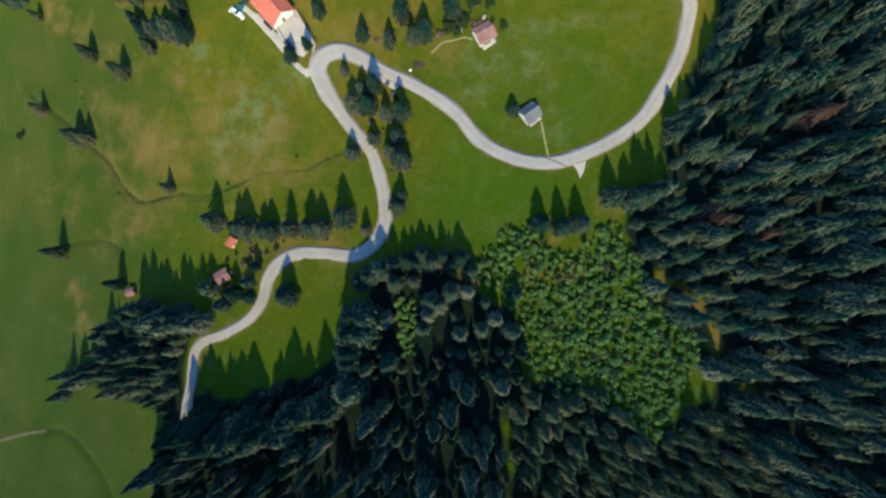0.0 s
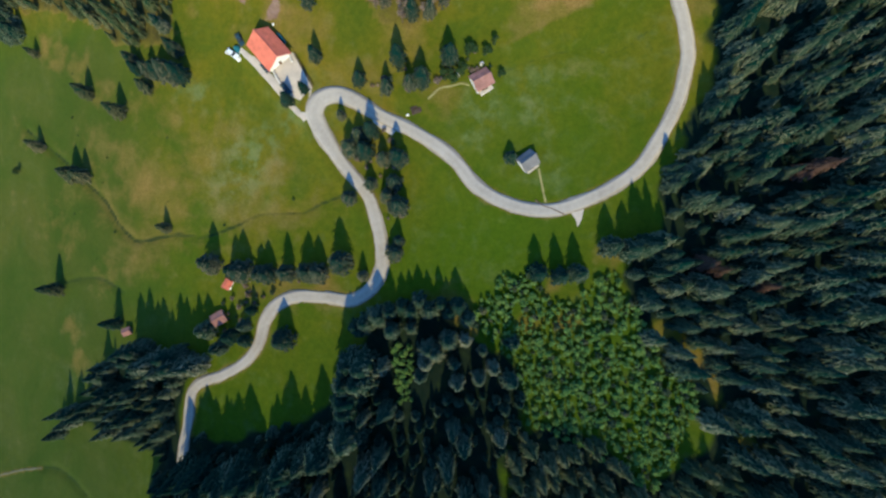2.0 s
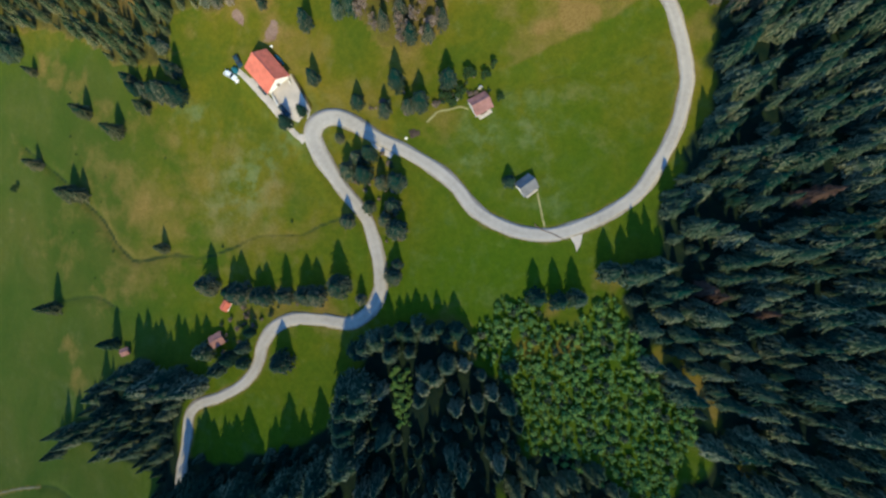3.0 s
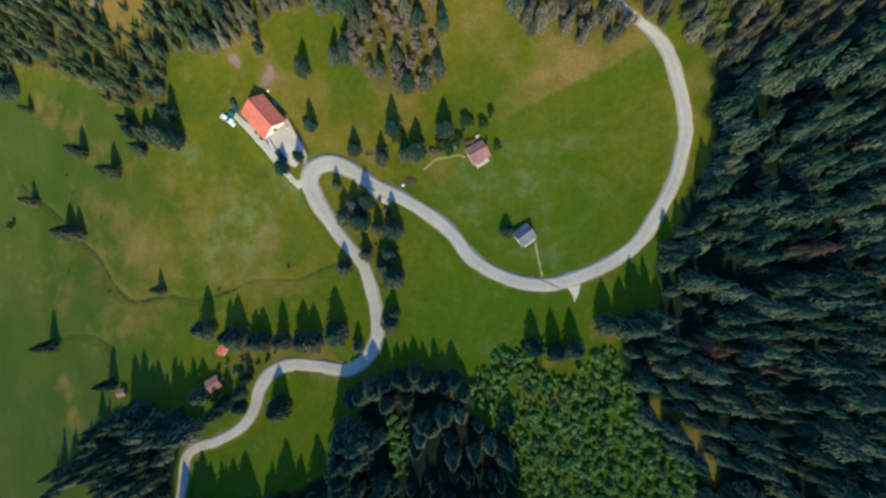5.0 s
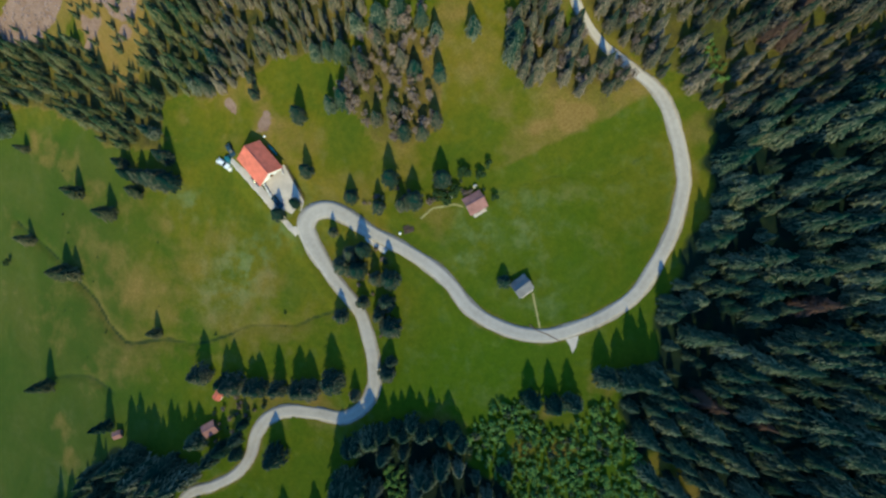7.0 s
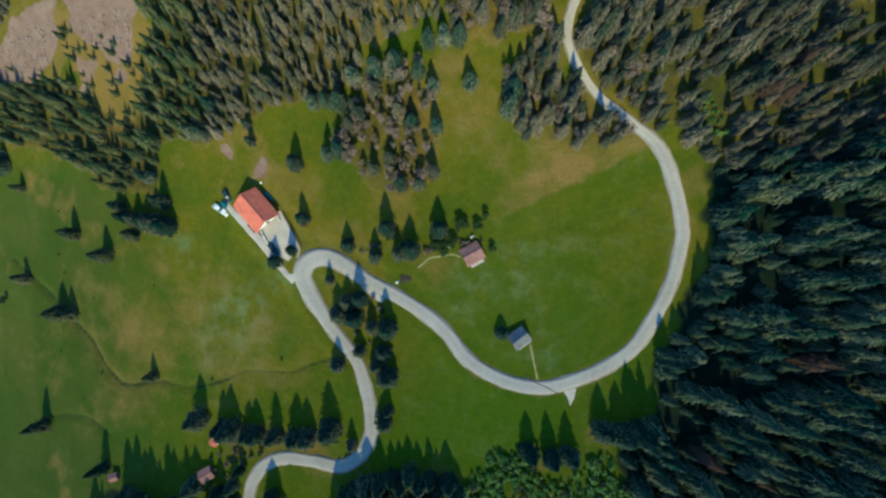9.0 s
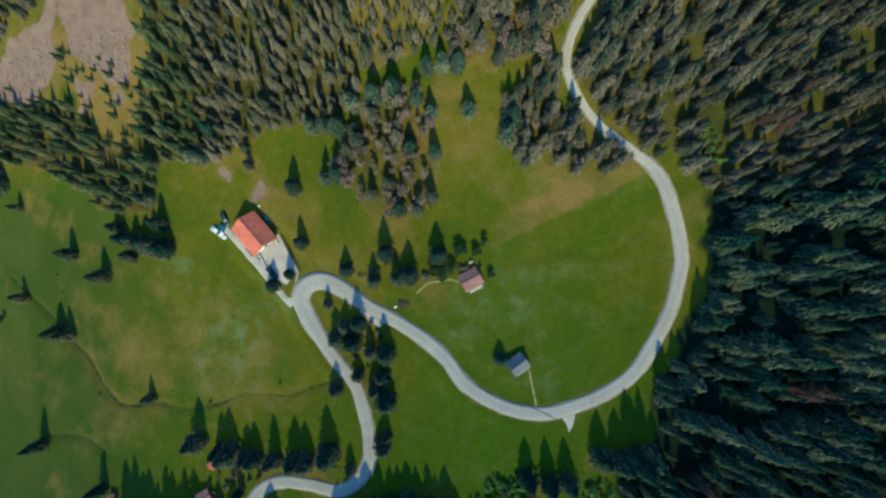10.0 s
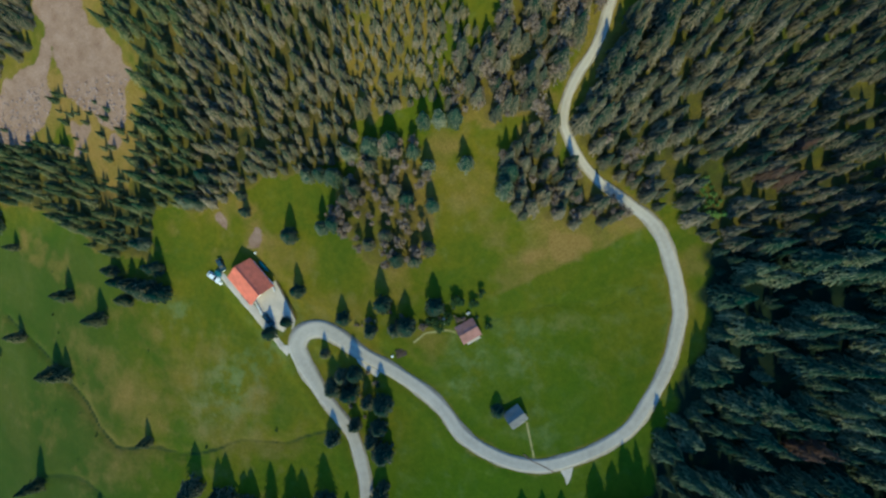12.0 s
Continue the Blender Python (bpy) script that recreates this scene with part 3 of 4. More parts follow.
def crown_shape(r, low, high, wide, lobes=13, leaves=26, size=0.5, core=0.62):
    """A broadleaf crown: many small leaf clumps over a few lobes coloured darker as inner shade, with gaps."""
    co, tri = [], []
    for k in range(lobes):
        a, q = r.uniform(0, 6.28), math.sqrt(r.rand()) * 0.72
        z = r.uniform(0.15, 0.9)
        belly = math.sin(math.pi * (0.15 + 0.75 * z)) ** 0.7
        c = np.array([math.cos(a) * q * wide * belly, math.sin(a) * q * wide * belly, low + (high - low) * z])
        rad = wide * r.uniform(0.30, 0.46)
        n = len(co)
        turn = r.uniform(0, 6.28)
        for i in range(3):
            for j in range(5):
                th, ph = (-0.7, 0.15, 0.95)[i], turn + 6.283 * j / 5 + 0.5 * i
                w = rad * core * r.uniform(0.8, 1.2)
                co.append(c + w * np.array([math.cos(ph) * math.cos(th), math.sin(ph) * math.cos(th), math.sin(th)]))
        for i in range(2):
            for j in range(5):
                a0, b0 = n + i * 5 + j, n + i * 5 + (j + 1) % 5
                tri += [(a0, b0, b0 + 5), (a0, b0 + 5, a0 + 5)]
        tri += [(n + 10, n + 11, n + 12), (n + 10, n + 12, n + 13), (n + 10, n + 13, n + 14)]
        for i in range(leaves):
            v = r.normal(size=3)
            v[2] = abs(v[2]) * 1.1 - 0.25
            v /= np.linalg.norm(v)
            p = c + v * rad * r.uniform(0.7, 1.12)
            nrm = v + r.normal(size=3) * 0.5
            nrm /= np.linalg.norm(nrm)
            u = np.cross(nrm, r.normal(size=3))
            u /= np.linalg.norm(u)
            w = np.cross(nrm, u)
            s = size * r.uniform(0.6, 1.3)
            n = len(co)
            co += [p - u * s * 0.6, p + w * s * 0.4 - nrm * 0.1 * s, p + u * s * 0.6, p - w * s * 0.4 - nrm * 0.1 * s]
            tri += [(n, n + 1, n + 2), (n, n + 2, n + 3)]
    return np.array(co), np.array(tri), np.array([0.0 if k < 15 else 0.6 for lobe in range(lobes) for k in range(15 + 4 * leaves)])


def tree_kinds():
    r = np.random.RandomState(5)
    kinds = {
        "spruce": [(spruce_shape(r, 16, w, 9, 0.08, 1.35, 0.7), trunk_shape(r, 14.5, 0.22), 16.0) for w in (3.2, 3.7, 3.0, 3.5, 3.9, 3.2)],
        "steep_spruce": [(spruce_shape(r, 16, w, 11, 0.05, 2.2, 0.72, (1.2, 1.9)), trunk_shape(r, 14.5, 0.22), 16.0) for w in (3.4, 3.8, 3.1, 3.6)],
        "thin_spruce": [(spruce_shape(r, 16, w, 10, 0.25, 1.2, 0.35), trunk_shape(r, 14.5, 0.2), 16.0) for w in (2.8, 3.2, 2.6)],
        "larch": [(crown_shape(r, 3.0, 11.5, w, 15, 24, 0.55, 0.45), trunk_shape(r, 11.0, 0.2, 6), 12.0) for w in (2.6, 3.1, 2.3)],
        "shrub": [(crown_shape(r, 0.4, 3.4, w, 7, 22, 0.42, 0.7), trunk_shape(r, 2.8, 0.09, 3, 5), 3.6) for w in (1.5, 1.8, 1.3, 1.65)],
        "broadleaf": [(crown_shape(r, 1.6, 8.5, w, 14, 26, 0.5, 0.66), trunk_shape(r, 7.0, 0.18, 4), 9.0) for w in (2.6, 3.0, 2.3)],
    }
    return kinds


KINDS = tree_kinds()
MESHES = {}


def tree_mesh(kind, k, which, mat):
    key = (kind, k, which, mat.name)
    if key not in MESHES:
        co, tri, tips = KINDS[kind][k][which]
        me = solid(bpy.data.meshes.new("crown" if which == 0 else "trunk"), co, tri, tip=tips)
        me.materials.append(mat)
        MESHES[key] = me
    return MESHES[key]


tree_dice = np.random.RandomState(17)


def plant(name, kind, x, y, high, mat, label, group, wide=1.25):
    """One tree of its own: trunk and crown under an empty at its foot."""
    k = tree_dice.randint(len(KINDS[kind]))
    s = high / KINDS[kind][k][2]
    wide = wide * tree_dice.uniform(0.9, 1.12)
    root = tagged(new(name), label, "tree" if kind != "shrub" else "shrub", group)
    root.matrix_basis = pose(x, y, land_at(x, y), tree_dice.uniform(-2, 2), tree_dice.uniform(-2, 2), tree_dice.uniform(0, 360)) @ Matrix.Diagonal((s * wide, s * wide, s, 1))
    for which, part_name, m in ((1, "trunk", BARK), (0, "crown", mat)):
        o = new(part_name, tree_mesh(kind, k, which, m))
        o.parent = root
    return root


def scatter(poly, gap, seed, keep=1.0, clear=4.0):
    """Uneven places inside a plan outline, about gap apart."""
    r = np.random.RandomState(seed)
    p = np.array(poly, float)
    xs, ys = np.arange(p[:, 0].min(), p[:, 0].max(), gap), np.arange(p[:, 1].min(), p[:, 1].max(), gap * 0.87)
    X, Y = np.meshgrid(xs, ys)
    X = X + (np.arange(len(ys)) % 2)[:, None] * gap / 2 + r.uniform(-0.42, 0.42, X.shape) * gap
    Y = Y + r.uniform(-0.42, 0.42, Y.shape) * gap
    ok = inside(X, Y, poly) & (r.rand(*X.shape) < keep)
    x, y = X[ok], Y[ok]
    d, i = distance(x, y, road_line)
    far = d > clear
    return x[far], y[far], r


def stand(name, poly, gap, kind, mat, heights, label, seed, keep=1.0, wide=(0.85, 1.2), category="forest", skip=None, single=None, clear=4.0):
    """A whole stand of trees as one mass."""
    x, y, r = scatter(poly, gap, seed, keep, clear)
    near = (y < 182) & (x > -176) & (x < 132)
    x, y = x[near], y[near]
    if skip is not None:
        ok = ~skip(x, y)
        x, y = x[ok], y[ok]
    if single is not None:                                 # the nearest trees stand on their own
        own = single(x, y)
        for px, py in zip(x[own], y[own]):
            plant("spruce_tree" if "spruce" in kind else "larch_tree", kind, px, py, r.uniform(*heights), mat, label.replace(" forest", "").replace("grove of ", "").replace(" wood ", " "), name + " trees", r.uniform(*wide))
        x, y = x[~own], y[~own]
    z = land(x, y)
    cos, tris, slots, tints, ends, n = [], [], [], [], [], 0
    for px, py, pz in zip(x, y, z):
        k = r.randint(len(KINDS[kind]))
        crown, trunk, full = KINDS[kind][k]
        s = r.uniform(*heights) * (1.0 if r.rand() > 0.12 else 0.7) / full
        w = s * r.uniform(*wide)
        a = r.uniform(0, 6.28)
        c, q = math.cos(a), math.sin(a)
        lx, ly = r.uniform(-0.035, 0.035, 2)
        tint = r.rand()
        for slot, (co, tri, tips) in enumerate((crown, trunk)):
            p = np.empty_like(co)
            p[:, 2] = co[:, 2] * s
            p[:, 0] = (co[:, 0] * c - co[:, 1] * q) * w + px + lx * p[:, 2]
            p[:, 1] = (co[:, 0] * q + co[:, 1] * c) * w + py + ly * p[:, 2]
            p[:, 2] += pz
            cos.append(p)
            tris.append(tri + n)
            slots.append(np.full(len(tri), slot))
            tints.append(np.full(len(co), tint))
            ends.append(tips)
            n += len(co)
    if not cos:
        return None
    me = solid(bpy.data.meshes.new(name), np.concatenate(cos), np.concatenate(tris), np.concatenate(slots), np.concatenate(tints), np.concatenate(ends))
    me.materials.append(mat)
    me.materials.append(BARK)
    return tagged(new(name, me), label, category, kind="stuff")


def on_scree(x, y):
    return inside(x, y, SCREE)


def by_road(x, y):
    return distance(x, y, road_line)[0] < 13.0


def every(x, y):
    return np.ones(len(x), bool)


def by_shed(x, y):
    """The little clearing of the shed at the wood's edge."""
    return (np.abs(x + 109.5) < 4.5) & (y > -21)


def bend_edge(x, y):
    """The forest edge along the outside of the great bend, with lower trees."""
    return (y > 38) & (y < 82) & (distance(x, y, road_line)[0] < 12.0)


def field_side(x, y):
    """The low, shaded border of the lower forest towards the small field."""
    return y > np.interp(x, (-96, -79, -64, -52, -41, -29, -20), (-50, -46, -46, -42, -38, -32, -20))


def green_strip(x, y):
    """A gap in the lower forest with fresh shrubs."""
    return (np.abs(x + 10.5) < 3.6) & (y < -1) & (y > -24)


def upper_slope(x, y):
    """The upper part of the east slope, where the spruces are smaller."""
    return y > NORTHEAST_Y + 5 * waves(x, y, 91, 30.0) + 0.1 * (x - 80)


NORTHEAST = [(60, 154), (45.1, 143.1), (40.1, 135.2), (37.2, 126.4), (41.6, 117.7), (51.2, 111), (58.6, 106), (67.5, 103.8), (71.4, 98.6), (73.2, 90.3), (150, 90), (150, 210), (46, 210), (47, 156)]
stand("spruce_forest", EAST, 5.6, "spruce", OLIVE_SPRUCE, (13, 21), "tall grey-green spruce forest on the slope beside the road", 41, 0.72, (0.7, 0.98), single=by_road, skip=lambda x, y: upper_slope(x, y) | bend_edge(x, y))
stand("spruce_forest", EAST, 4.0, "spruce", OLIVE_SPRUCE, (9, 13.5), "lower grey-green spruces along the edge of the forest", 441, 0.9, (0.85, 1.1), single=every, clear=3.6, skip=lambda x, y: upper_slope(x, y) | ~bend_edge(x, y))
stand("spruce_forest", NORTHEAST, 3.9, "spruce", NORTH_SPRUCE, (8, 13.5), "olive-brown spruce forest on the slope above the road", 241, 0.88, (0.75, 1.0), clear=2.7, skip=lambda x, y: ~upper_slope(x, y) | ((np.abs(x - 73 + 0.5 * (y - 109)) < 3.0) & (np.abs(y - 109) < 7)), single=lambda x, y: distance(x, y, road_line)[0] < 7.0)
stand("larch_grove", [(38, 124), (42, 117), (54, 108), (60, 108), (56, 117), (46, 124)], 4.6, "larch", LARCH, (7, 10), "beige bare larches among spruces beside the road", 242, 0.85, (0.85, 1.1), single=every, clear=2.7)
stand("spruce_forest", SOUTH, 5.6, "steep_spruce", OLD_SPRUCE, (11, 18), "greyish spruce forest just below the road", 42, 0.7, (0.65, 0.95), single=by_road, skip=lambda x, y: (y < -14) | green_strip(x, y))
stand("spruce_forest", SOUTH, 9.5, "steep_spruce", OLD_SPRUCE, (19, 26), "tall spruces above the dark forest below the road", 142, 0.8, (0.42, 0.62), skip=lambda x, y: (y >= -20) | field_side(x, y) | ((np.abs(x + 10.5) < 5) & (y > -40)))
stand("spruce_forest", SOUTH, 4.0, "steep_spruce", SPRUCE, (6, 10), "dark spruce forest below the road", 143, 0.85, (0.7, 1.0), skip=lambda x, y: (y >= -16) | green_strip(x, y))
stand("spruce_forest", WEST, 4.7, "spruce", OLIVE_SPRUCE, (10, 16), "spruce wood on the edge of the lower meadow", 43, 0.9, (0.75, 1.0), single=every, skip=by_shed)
def thin_place(x, y):
    """Open, grassy spots in the upper forest."""
    return on_scree(x, y) | (np.hypot(x + 102, (y - 123) * 0.6) < 4.5) | (inside(x, y, GLADE))


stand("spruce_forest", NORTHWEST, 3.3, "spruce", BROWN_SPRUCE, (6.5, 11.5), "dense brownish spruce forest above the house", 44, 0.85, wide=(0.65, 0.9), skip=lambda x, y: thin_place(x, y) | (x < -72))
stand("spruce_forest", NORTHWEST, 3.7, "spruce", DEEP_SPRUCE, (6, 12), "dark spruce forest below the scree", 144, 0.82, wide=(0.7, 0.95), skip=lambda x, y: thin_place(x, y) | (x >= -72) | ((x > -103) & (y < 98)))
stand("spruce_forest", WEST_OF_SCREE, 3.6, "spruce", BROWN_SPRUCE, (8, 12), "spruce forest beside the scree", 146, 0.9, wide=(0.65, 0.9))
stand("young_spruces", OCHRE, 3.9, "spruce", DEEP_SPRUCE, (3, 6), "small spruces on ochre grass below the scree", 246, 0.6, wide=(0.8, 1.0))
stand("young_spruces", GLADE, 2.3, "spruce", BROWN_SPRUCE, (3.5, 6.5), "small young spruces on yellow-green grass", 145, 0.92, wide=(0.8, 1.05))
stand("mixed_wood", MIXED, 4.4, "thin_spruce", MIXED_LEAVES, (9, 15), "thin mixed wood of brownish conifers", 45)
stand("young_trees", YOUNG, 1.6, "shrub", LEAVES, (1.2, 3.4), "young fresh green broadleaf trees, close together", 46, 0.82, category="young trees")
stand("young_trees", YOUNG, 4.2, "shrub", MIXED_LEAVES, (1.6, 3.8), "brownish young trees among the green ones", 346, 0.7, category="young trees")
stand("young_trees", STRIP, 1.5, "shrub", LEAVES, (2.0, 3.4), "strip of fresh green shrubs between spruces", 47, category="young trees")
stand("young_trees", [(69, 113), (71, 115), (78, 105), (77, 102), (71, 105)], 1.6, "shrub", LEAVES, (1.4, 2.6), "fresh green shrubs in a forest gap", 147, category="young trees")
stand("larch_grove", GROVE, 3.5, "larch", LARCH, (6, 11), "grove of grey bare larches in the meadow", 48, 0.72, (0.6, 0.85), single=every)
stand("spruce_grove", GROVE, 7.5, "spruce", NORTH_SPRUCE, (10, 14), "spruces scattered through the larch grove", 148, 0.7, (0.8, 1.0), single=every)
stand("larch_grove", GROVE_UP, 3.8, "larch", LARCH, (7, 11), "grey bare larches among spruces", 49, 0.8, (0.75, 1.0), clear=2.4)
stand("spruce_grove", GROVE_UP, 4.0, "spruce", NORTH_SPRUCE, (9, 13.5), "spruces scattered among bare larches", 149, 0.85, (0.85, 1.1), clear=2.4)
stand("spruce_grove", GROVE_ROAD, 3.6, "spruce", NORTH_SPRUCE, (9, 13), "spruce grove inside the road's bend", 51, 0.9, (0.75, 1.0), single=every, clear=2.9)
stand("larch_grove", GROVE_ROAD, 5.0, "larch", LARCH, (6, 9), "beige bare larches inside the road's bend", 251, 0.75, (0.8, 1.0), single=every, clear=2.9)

# undergrowth of the east slope, added to keep the gaps between crowns dark
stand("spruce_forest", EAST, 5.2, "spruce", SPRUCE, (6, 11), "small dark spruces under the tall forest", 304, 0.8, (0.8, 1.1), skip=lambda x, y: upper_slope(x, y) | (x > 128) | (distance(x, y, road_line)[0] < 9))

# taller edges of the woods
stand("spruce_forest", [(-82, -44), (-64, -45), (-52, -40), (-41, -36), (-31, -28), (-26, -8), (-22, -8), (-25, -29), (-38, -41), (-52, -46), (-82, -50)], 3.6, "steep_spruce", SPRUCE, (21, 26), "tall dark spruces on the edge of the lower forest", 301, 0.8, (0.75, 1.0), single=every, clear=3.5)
stand("spruce_forest", [(-112, -6), (-105, -3), (-99, -7), (-83, -9), (-76, -8), (-80, -14), (-100, -13), (-112, -12)], 3.6, "steep_spruce", OLD_SPRUCE, (18, 24), "tall dark spruces on the edge of the meadow wood", 302, 0.85, (0.8, 1.05), single=every, clear=3.5, skip=by_shed)
stand("spruce_forest", [(39, 124), (41, 132), (45, 140), (48, 152), (49, 168), (58, 168), (56, 142), (48, 124)], 4.0, "spruce", NORTH_SPRUCE, (13, 18), "tall olive spruces above the upper road", 303, 0.85, (0.7, 0.9), single=every, clear=2.8)

# single trees of the meadows
plant("spruce_tree", "steep_spruce", 20.3, 50.7, 6.0, SPRUCE, "small dense spruce beside the grey hut", "meadow spruces", 1.35)
for x, y, h in ((-149.6, 99.4, 8), (-125.4, 82.3, 12), (-111.6, 74.3, 13), (-99.4, 80.7, 10), (-152.0, 66.6, 10), (-133.6, 54.6, 14), (-129.3, 53.8, 12), (-93.5, 33.7, 9), (-144.0, 12.6, 14)):
    plant("spruce_tree", "steep_spruce", x, y, h, MEADOW_SPRUCE, "lone spruce in the olive meadow", "meadow spruces", 1.05)
for x, y, h in ((-163.5, 106.5, 10), (-160.0, 106.8, 11), (-156.6, 107.5, 11), (-164.0, 111.0, 11), (-160.5, 111.5, 10), (-157.4, 112.0, 9), (-165.0, 116.0, 10), (-161.5, 116.5, 10)):
    plant("spruce_tree", "steep_spruce", x, y, h, OLIVE_SPRUCE, "grey-green spruce in a clump beside the west meadow", "west meadow clump", 1.0)
for x, y, h in ((-85.0, 83.2, 13), (-89.0, 83.8, 14), (-93.0, 84.8, 12), (-97.2, 85.8, 11), (-102.0, 86.6, 10), (-86.5, 91.0, 12), (-104.5, 90.5, 9)):
    plant("spruce_tree", "steep_spruce", x, y, h, DARK_SPRUCE, "dark spruce at the tip of the wood near the house", "wood tip spruces", 1.1)
for x, y, h in ((-75.0, 20.0, 16), (-66.0, 17.8, 13), (-63.2, 17.6, 15), (-57.0, 16.6, 11), (-54.2, 16.6, 12), (-47.8, 16.7, 14), (-40.8, 17.0, 14), (-37.4, 16.8, 13), (-30.0, 20.0, 16), (-23.4, 16.0, 9), (-48.8, -3.6, 15)):
    plant("spruce_tree", "steep_spruce", x, y + 1.0, h * 0.95, DARK_SPRUCE, "spruce in the row beside the lower road", "row of spruces", 1.18)
for x, y, h in ((-30.0, 65.5, 7), (-27.0, 55.5, 12), (-22.3, 54.0, 12), (-20.6, 60.0, 11), (-24.5, 59.0, 10), (-12.5, 51.5, 13), (-17.0, 51.5, 10), (-13.5, 44.5, 10), (-21.0, 44.5, 9), (-15.9, 40.5, 11), (-12.3, 37.5, 13), (-27.6, 40.5, 9), (-13.6, 23.8, 10), (-12.3, 27.2, 9)):
    plant("spruce_tree", "steep_spruce", x, y, h, DARK_SPRUCE, "dark spruce between the two arms of the road", "trees inside the hairpin", 1.08)
for x, y, h in ((-24.3, 75.8, 9), (-12.1, 80.3, 13), (-16.1, 72.4, 10), (-8.8, 72.9, 10), (-5.5, 74.0, 12), (2.8, 79.5, 12), (-8.1, 92.7, 10), (-3.1, 92.3, 10), (-38.0, 83.9, 10), (-40.2, 100.1, 12), (-54.5, 107.5, 7), (-55.6, 112.6, 7), (-42.0, 74.6, 8), (-47.4, 71.2, 9)):
    plant("spruce_tree", "steep_spruce", x, y, h, DARK_SPRUCE, "spruce on the upper meadow", "upper meadow spruces", 1.0)
for x, y, h in ((15.5, 83.3, 4), (13.2, 80.3, 4), (17.4, 74.1, 3.5), (6.1, 76.2, 4.5), (3.6, 74.1, 4.5), (8.5, 80.7, 5), (1.2, 75.6, 4), (-165, 59, 4)):
    plant("broadleaf_tree", "broadleaf", x, y, h, GREEN_SPRUCE, "small dark green round tree in the meadow", "small meadow trees", 1.5)
for x, y, h in ((46.7, 24.5, 13), (51.7, 23.6, 14.5), (56.1, 25.1, 17), (27.5, 17.9, 12.5), (33.5, 16.7, 13.5), (38.2, 17.4, 12.5), (-6.1, 9.8, 12), (0.2, 8.9, 12), (5.2, 8.0, 12), (-15.0, 6.5, 14), (-21.8, 3.0, 15), (-24.4, 1.5, 13), (-18.6, 5.0, 15), (-11.0, 8.0, 11), (-8.5, 6.5, 13), (-3.0, 7.0, 12), (2.6, 6.2, 11), (8.0, 4.5, 10), (-114.8, 0.6, 13), (20.7, -2.0, 10)):
    plant("spruce_tree", "steep_spruce", x, y, h, SPRUCE, "spruce on the edge of the forest", "forest edge spruces", 1.0)


for x, y, h in ((-21, 122, 12), (-15, 123, 13), (-9, 123, 14), (-3, 121, 12), (1, 117, 11), (-34, 117, 10), (-30, 117, 11), (-26, 116, 12), (-26, 103, 14), (-30, 102, 12), (-5, 109, 10), (2, 107, 11), (0, 128, 11), (4, 128, 11), (8, 128, 10), (11, 117, 11), (21, 110, 14), (22, 114, 13), (-66, 118, 13), (-70, 111, 12), (-74, 111.5, 11), (-91, 99, 12)):
    plant("spruce_tree", "steep_spruce", x, y, h, OLD_SPRUCE, "spruce on the edge of the upper groves", "grove edge spruces", 0.9)
for x, y, h in ((86, 113, 13), (90, 112, 14), (93, 120, 13), (70, 20, 14), (73, 18, 13), (98, 45, 15), (85, 14, 13), (95, 44, 14)):
    plant("dead_spruce", "thin_spruce", x, y, h, DEAD, "reddish dying spruce in the forest", "dying spruces", 0.95)
bush_dice = np.random.RandomState(77)
for cx, cy, rx, ry, count in ((-20, 54, 7, 9, 26), (-14, 38, 3, 8, 12), (-50, 13, 14, 2.5, 16), (-14, 75, 9, 3, 18), (-60, 8, 5, 4, 12), (8, 79, 7, 3, 10), (-2, 75, 4, 2, 8), (-66, 6, 6, 7, 14)):
    for k in range(count):
        x, y = cx + rx * bush_dice.uniform(-1, 1), cy + ry * bush_dice.uniform(-1, 1)
        if distance(np.array([x]), np.array([y]), road_line)[0][0] > 3.6:
            plant("shrub", "shrub", x, y, bush_dice.uniform(1.0, 2.4), LARCH if k % 3 else MIXED_LEAVES, "low brownish shrub near the road", "brown shrubs", 1.2)


for x, y, h in ((-139.4, -39.7, 12), (-82.6, -43.5, 16), (-82.4, -48.5, 17), (-83.0, -53.0, 16), (-90.5, -50.0, 14), (-59.9, 6.2, 8), (-62.3, 1.4, 10), (-67.4, -2.2, 11), (-62.5, -3.6, 9), (-71.5, -5.9, 12), (-76.5, -0.5, 12)):
    plant("spruce_tree", "steep_spruce", x, y, h, SPRUCE, "dark spruce beside the lower huts", "spruces by the huts", 1.0)


for k in range(14):                                        # low dark tussocks and seedlings in the west meadow
    x, y = bush_dice.uniform(-150, -45), bush_dice.uniform(22, 100)
    if x + 0.4 * y < -28:
        plant("shrub", "shrub", x, y, bush_dice.uniform(0.5, 1.3), GREEN_SPRUCE, "tiny dark shrub in the west meadow", "meadow shrubs", 1.1)


# ---------------------------------------------------------------- houses
def part(name, bm, mat, parent, label=""):
    me = bpy.data.meshes.new(name)
    bm.to_mesh(me)
    bm.free()
    me.materials.append(mat)
    o = new(name, me)
    o.parent = parent
    return tagged(o, label) if label else o


def box(bm, x0, x1, y0, y1, z0, z1):
    v = [bm.verts.new((x, y, z)) for z in (z0, z1) for x, y in ((x0, y0), (x1, y0), (x1, y1), (x0, y1))]
    for f in ((3, 2, 1, 0), (4, 5, 6, 7), (0, 1, 5, 4), (1, 2, 6, 5), (2, 3, 7, 6), (3, 0, 4, 7)):
        bm.faces.new([v[i] for i in f])
    return bm


def boxed(*b):
    return box(bmesh.new(), *b)


